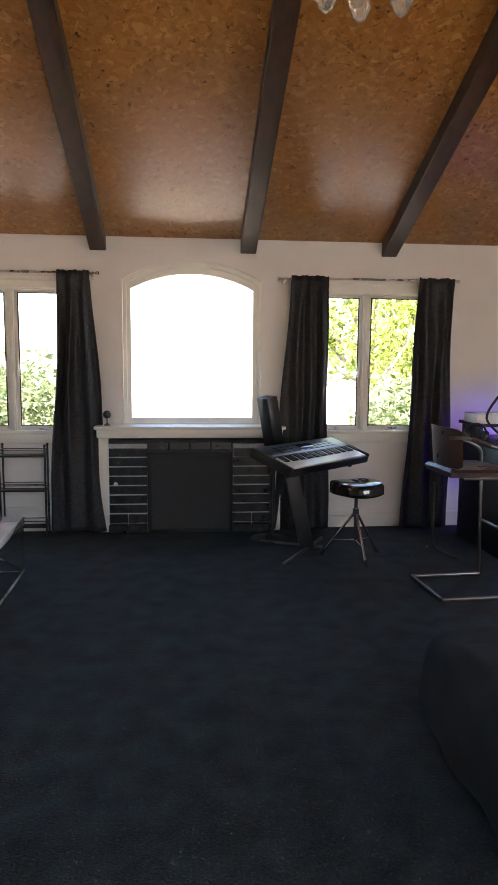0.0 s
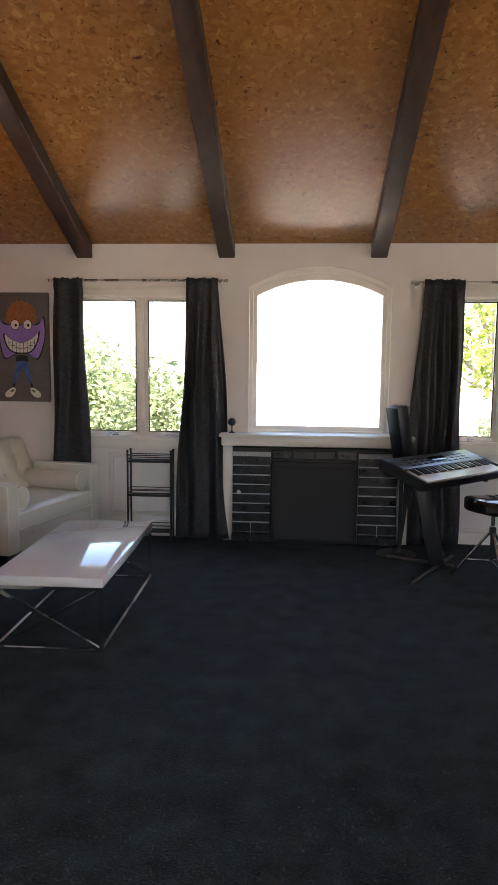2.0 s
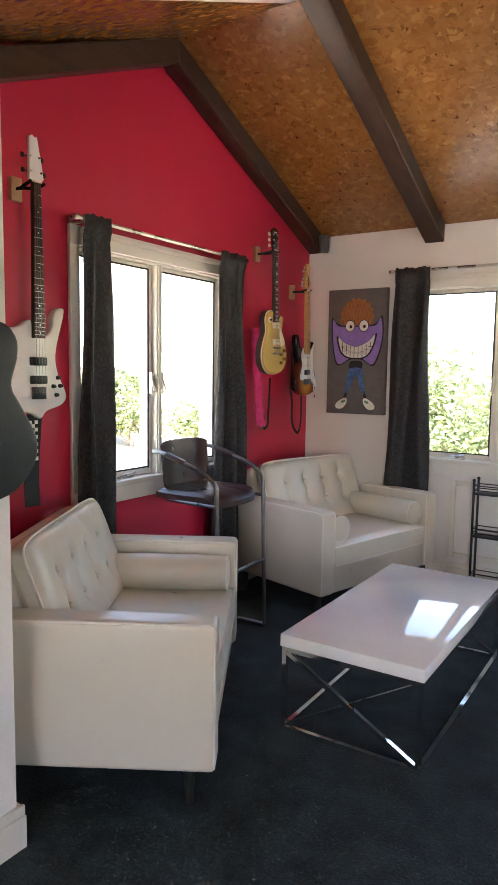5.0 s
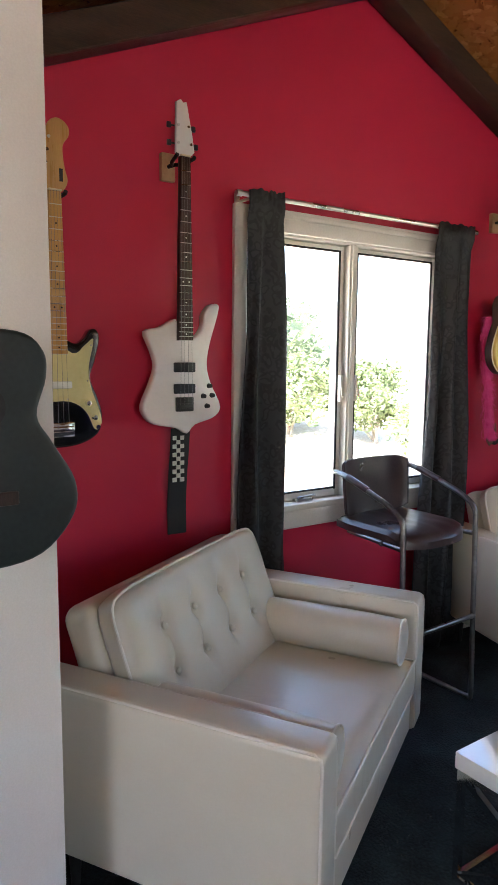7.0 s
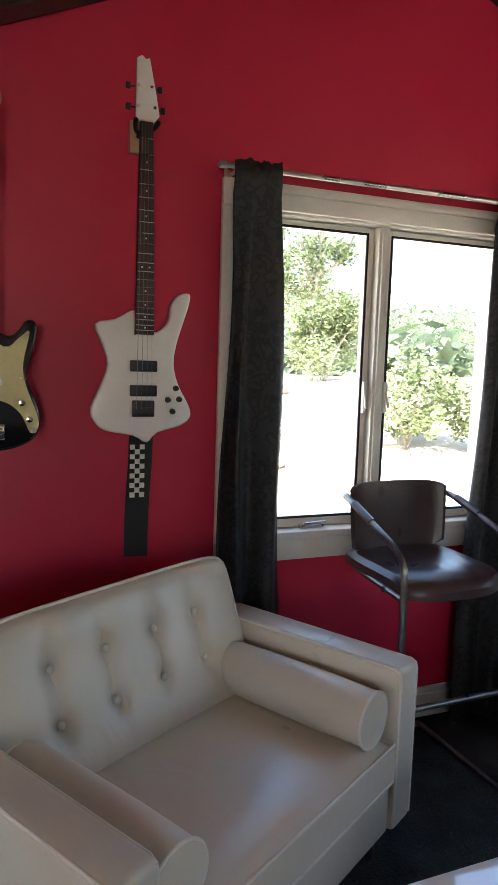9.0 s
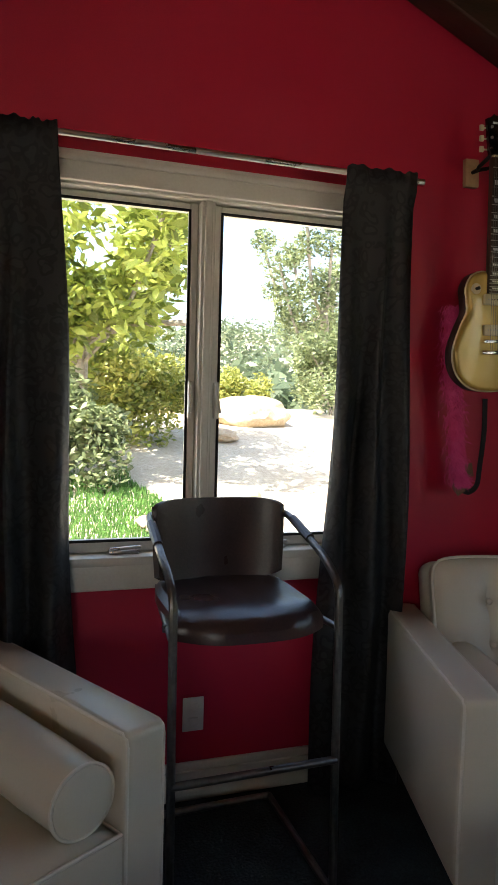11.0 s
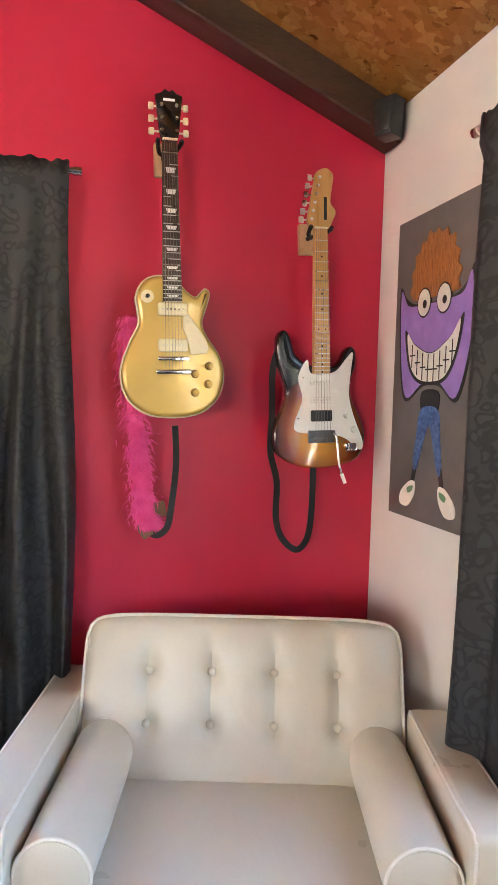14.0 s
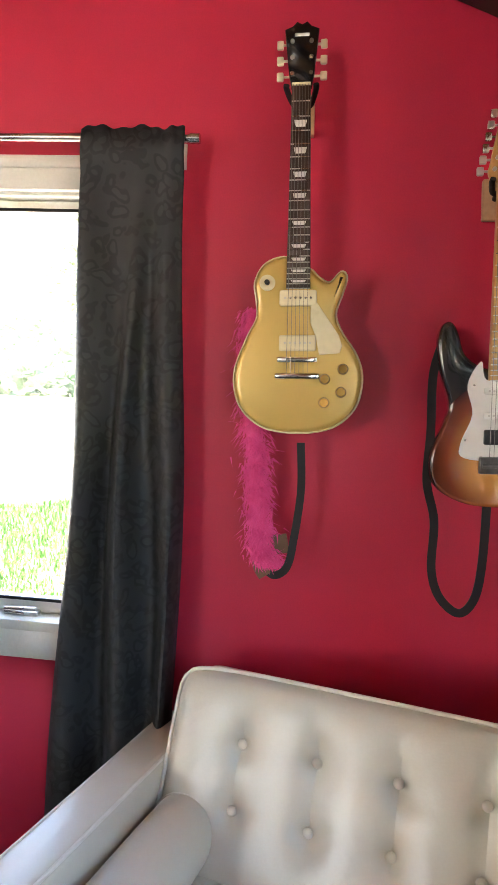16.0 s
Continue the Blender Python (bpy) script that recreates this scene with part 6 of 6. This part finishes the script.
def boulder(x, y, sx, sy, sz, seed, label="weathered sandstone garden boulder"):
    bm = bmesh.new()
    bmesh.ops.create_icosphere(bm, subdivisions=4, radius=1)
    off = Vector((seed * 3.1, 0, 0))
    for v in bm.verts:
        v.co *= 1 + 0.22 * noise.noise(v.co * 1.3 + off) + 0.08 * noise.noise(v.co * 3.5 + off)
        v.co = Vector((v.co.x * sx, v.co.y * sy, v.co.z * sz))
    ob = part("boulder", bm, M_ROCK)
    ob.location = (x, y, ground_height(x, y) + sz * 0.35)
    tagged(ob, label, "rock", "garden boulders")


def lawn():
    rng = random.Random(12)
    verts, faces = [], []
    for _ in range(36000):
        x, y = rng.uniform(-10.6, -5.5), rng.uniform(1.5, 5.2)
        if x + 0.5 * (y - 3.0) + 0.4 * noise.noise(Vector((x, y, 0))) < -8.6 or y > 4.9 + 0.3 * noise.noise(Vector((x, 3, 0))) - 0.25 * max(0, -8.0 - x):
            continue
        z = ground_height(x, y)
        a, h = rng.uniform(0, 3.14), rng.uniform(0.05, 0.10)
        i = len(verts)
        verts += [(x - 0.010 * math.cos(a), y - 0.010 * math.sin(a), z - 0.01), (x + 0.010 * math.cos(a), y + 0.010 * math.sin(a), z - 0.01), (x + rng.uniform(-0.03, 0.03), y + rng.uniform(-0.03, 0.03), z + h)]
        faces.append((i, i + 1, i + 2))
    me = bpy.data.meshes.new("grass")
    me.from_pydata(verts, [], faces)
    me.materials.append(M_LAWN)
    tagged(new("grass", me), "short green lawn grass under the window", "grass", "", "stuff")


lawn()
# west garden
shrub("bush", -8.9, 3.8, 0.9, 1.4, M_LEAF2, 21, 7000, 0.05, "rounded grey-green garden bush")
shrub("bush", -11.2, 5.0, 1.15, 1.75, M_LEAF3, 22, 7000, 0.055, "yellow-green and russet garden bush")
shrub("bush", -12.0, 3.2, 1.2, 2.2, M_LEAF2, 23, 6000, 0.06, "tall olive-green garden bush")
shrub("bush", -15.5, 7.9, 0.9, 1.35, M_LEAF3, 24, 4000, 0.06, "russet-leaved bush by the boulders")
shrub("bush", -14.5, 9.8, 1.3, 2.9, M_LEAF2, 25, 7000, 0.06, "tall loose olive shrub beside the path")
shrub("bush", -17.5, 6.2, 1.3, 1.2, M_LEAF2, 26, 4000, 0.07, "low green bush at the terrace edge")
tree(-9.8, 4.1, 4.0, 2.3, M_LEAF, 31, 9000, 0.10, "bright green broad-leaved garden tree with a pale reaching limb", reach=((0.6, 1.5, 1.85),))
tree(-17.5, 10.8, 6.2, 1.9, M_LEAF2, 32, 9000, 0.07, "tall feathery grey-green tree")
for k, (x, y, r, h) in enumerate(((-8.7, 8.1, 0.95, 1.5), (-8.0, 9.2, 0.8, 1.7), (-6.9, 9.4, 0.8, 1.5))):
    shrub("bush", x, y, r, h, M_LEAF2, 80 + k, 4200, 0.045, "grey-green rounded bush on the rocky slope")
boulder(-12.6, 7.25, 0.85, 0.75, 0.34, 1, "large pale flat sandstone boulder")
boulder(-14.8, 6.5, 0.5, 0.45, 0.42, 2)
boulder(-11.0, 6.3, 0.35, 0.3, 0.12, 3)
boulder(-8.4, 5.9, 0.28, 0.22, 0.10, 4)
boulder(-7.3, 4.7, 0.22, 0.2, 0.09, 5)
for k, (x, y, h, r) in enumerate(((-22, 2.0, 5.5, 2.6), (-24, 5.0, 3.0, 1.9), (-30, 9.5, 1.9, 1.6), (-32, 12.5, 2.2, 1.8), (-19, 0.5, 5.5, 2.6))):
    tree(x, y, h, r, M_LEAF2, 60 + k, 5000, 0.11, "olive-green tree at the far edge of the garden")
# north side
for k, (x, y, r, h) in enumerate(((-3.4, 9.0, 1.3, 2.8), (-2.1, 8.7, 1.2, 2.6), (-0.7, 9.7, 0.9, 1.15), (-4.8, 10.2, 1.6, 3.4), (0.9, 10.4, 0.7, 0.95), (2.2, 8.9, 1.1, 2.1), (3.3, 9.3, 1.1, 2.3), (-3.0, 11.2, 1.7, 3.0))):
    shrub("bush", x, y, r, h, M_LEAF2, 40 + k, 5200, 0.05, "dense sunlit leafy shrub outside the north windows")
tree(2.6, 10.4, 4.2, 1.6, M_LEAF, 50, 4500, 0.06, "slender light green tree outside the north window", reach=((-1.2, -0.4, 3.2),))
tree(4.4, 12.0, 5.0, 1.9, M_LEAF, 51, 5000, 0.06, "slender light green tree outside the north window")


def far_woods():
    rng = random.Random(77)
    lumps = []
    for k in range(1500):
        a = rng.uniform(radians(140), radians(205))
        d = 34 + 230 * rng.random() ** 1.5
        x, y = d * math.cos(a), d * math.sin(a)
        lumps.append((x, y, ground_height(x, y) + 0.5, rng.uniform(1.0, 2.6) * (1 + d / 120)))
    me = leaves(lumps, 90000, 0.6, rng)
    me.materials.append(M_FAR)
    tagged(new("far_woods", me), "hazy wooded hillside beyond the garden", "woods", "", "stuff")


far_woods()
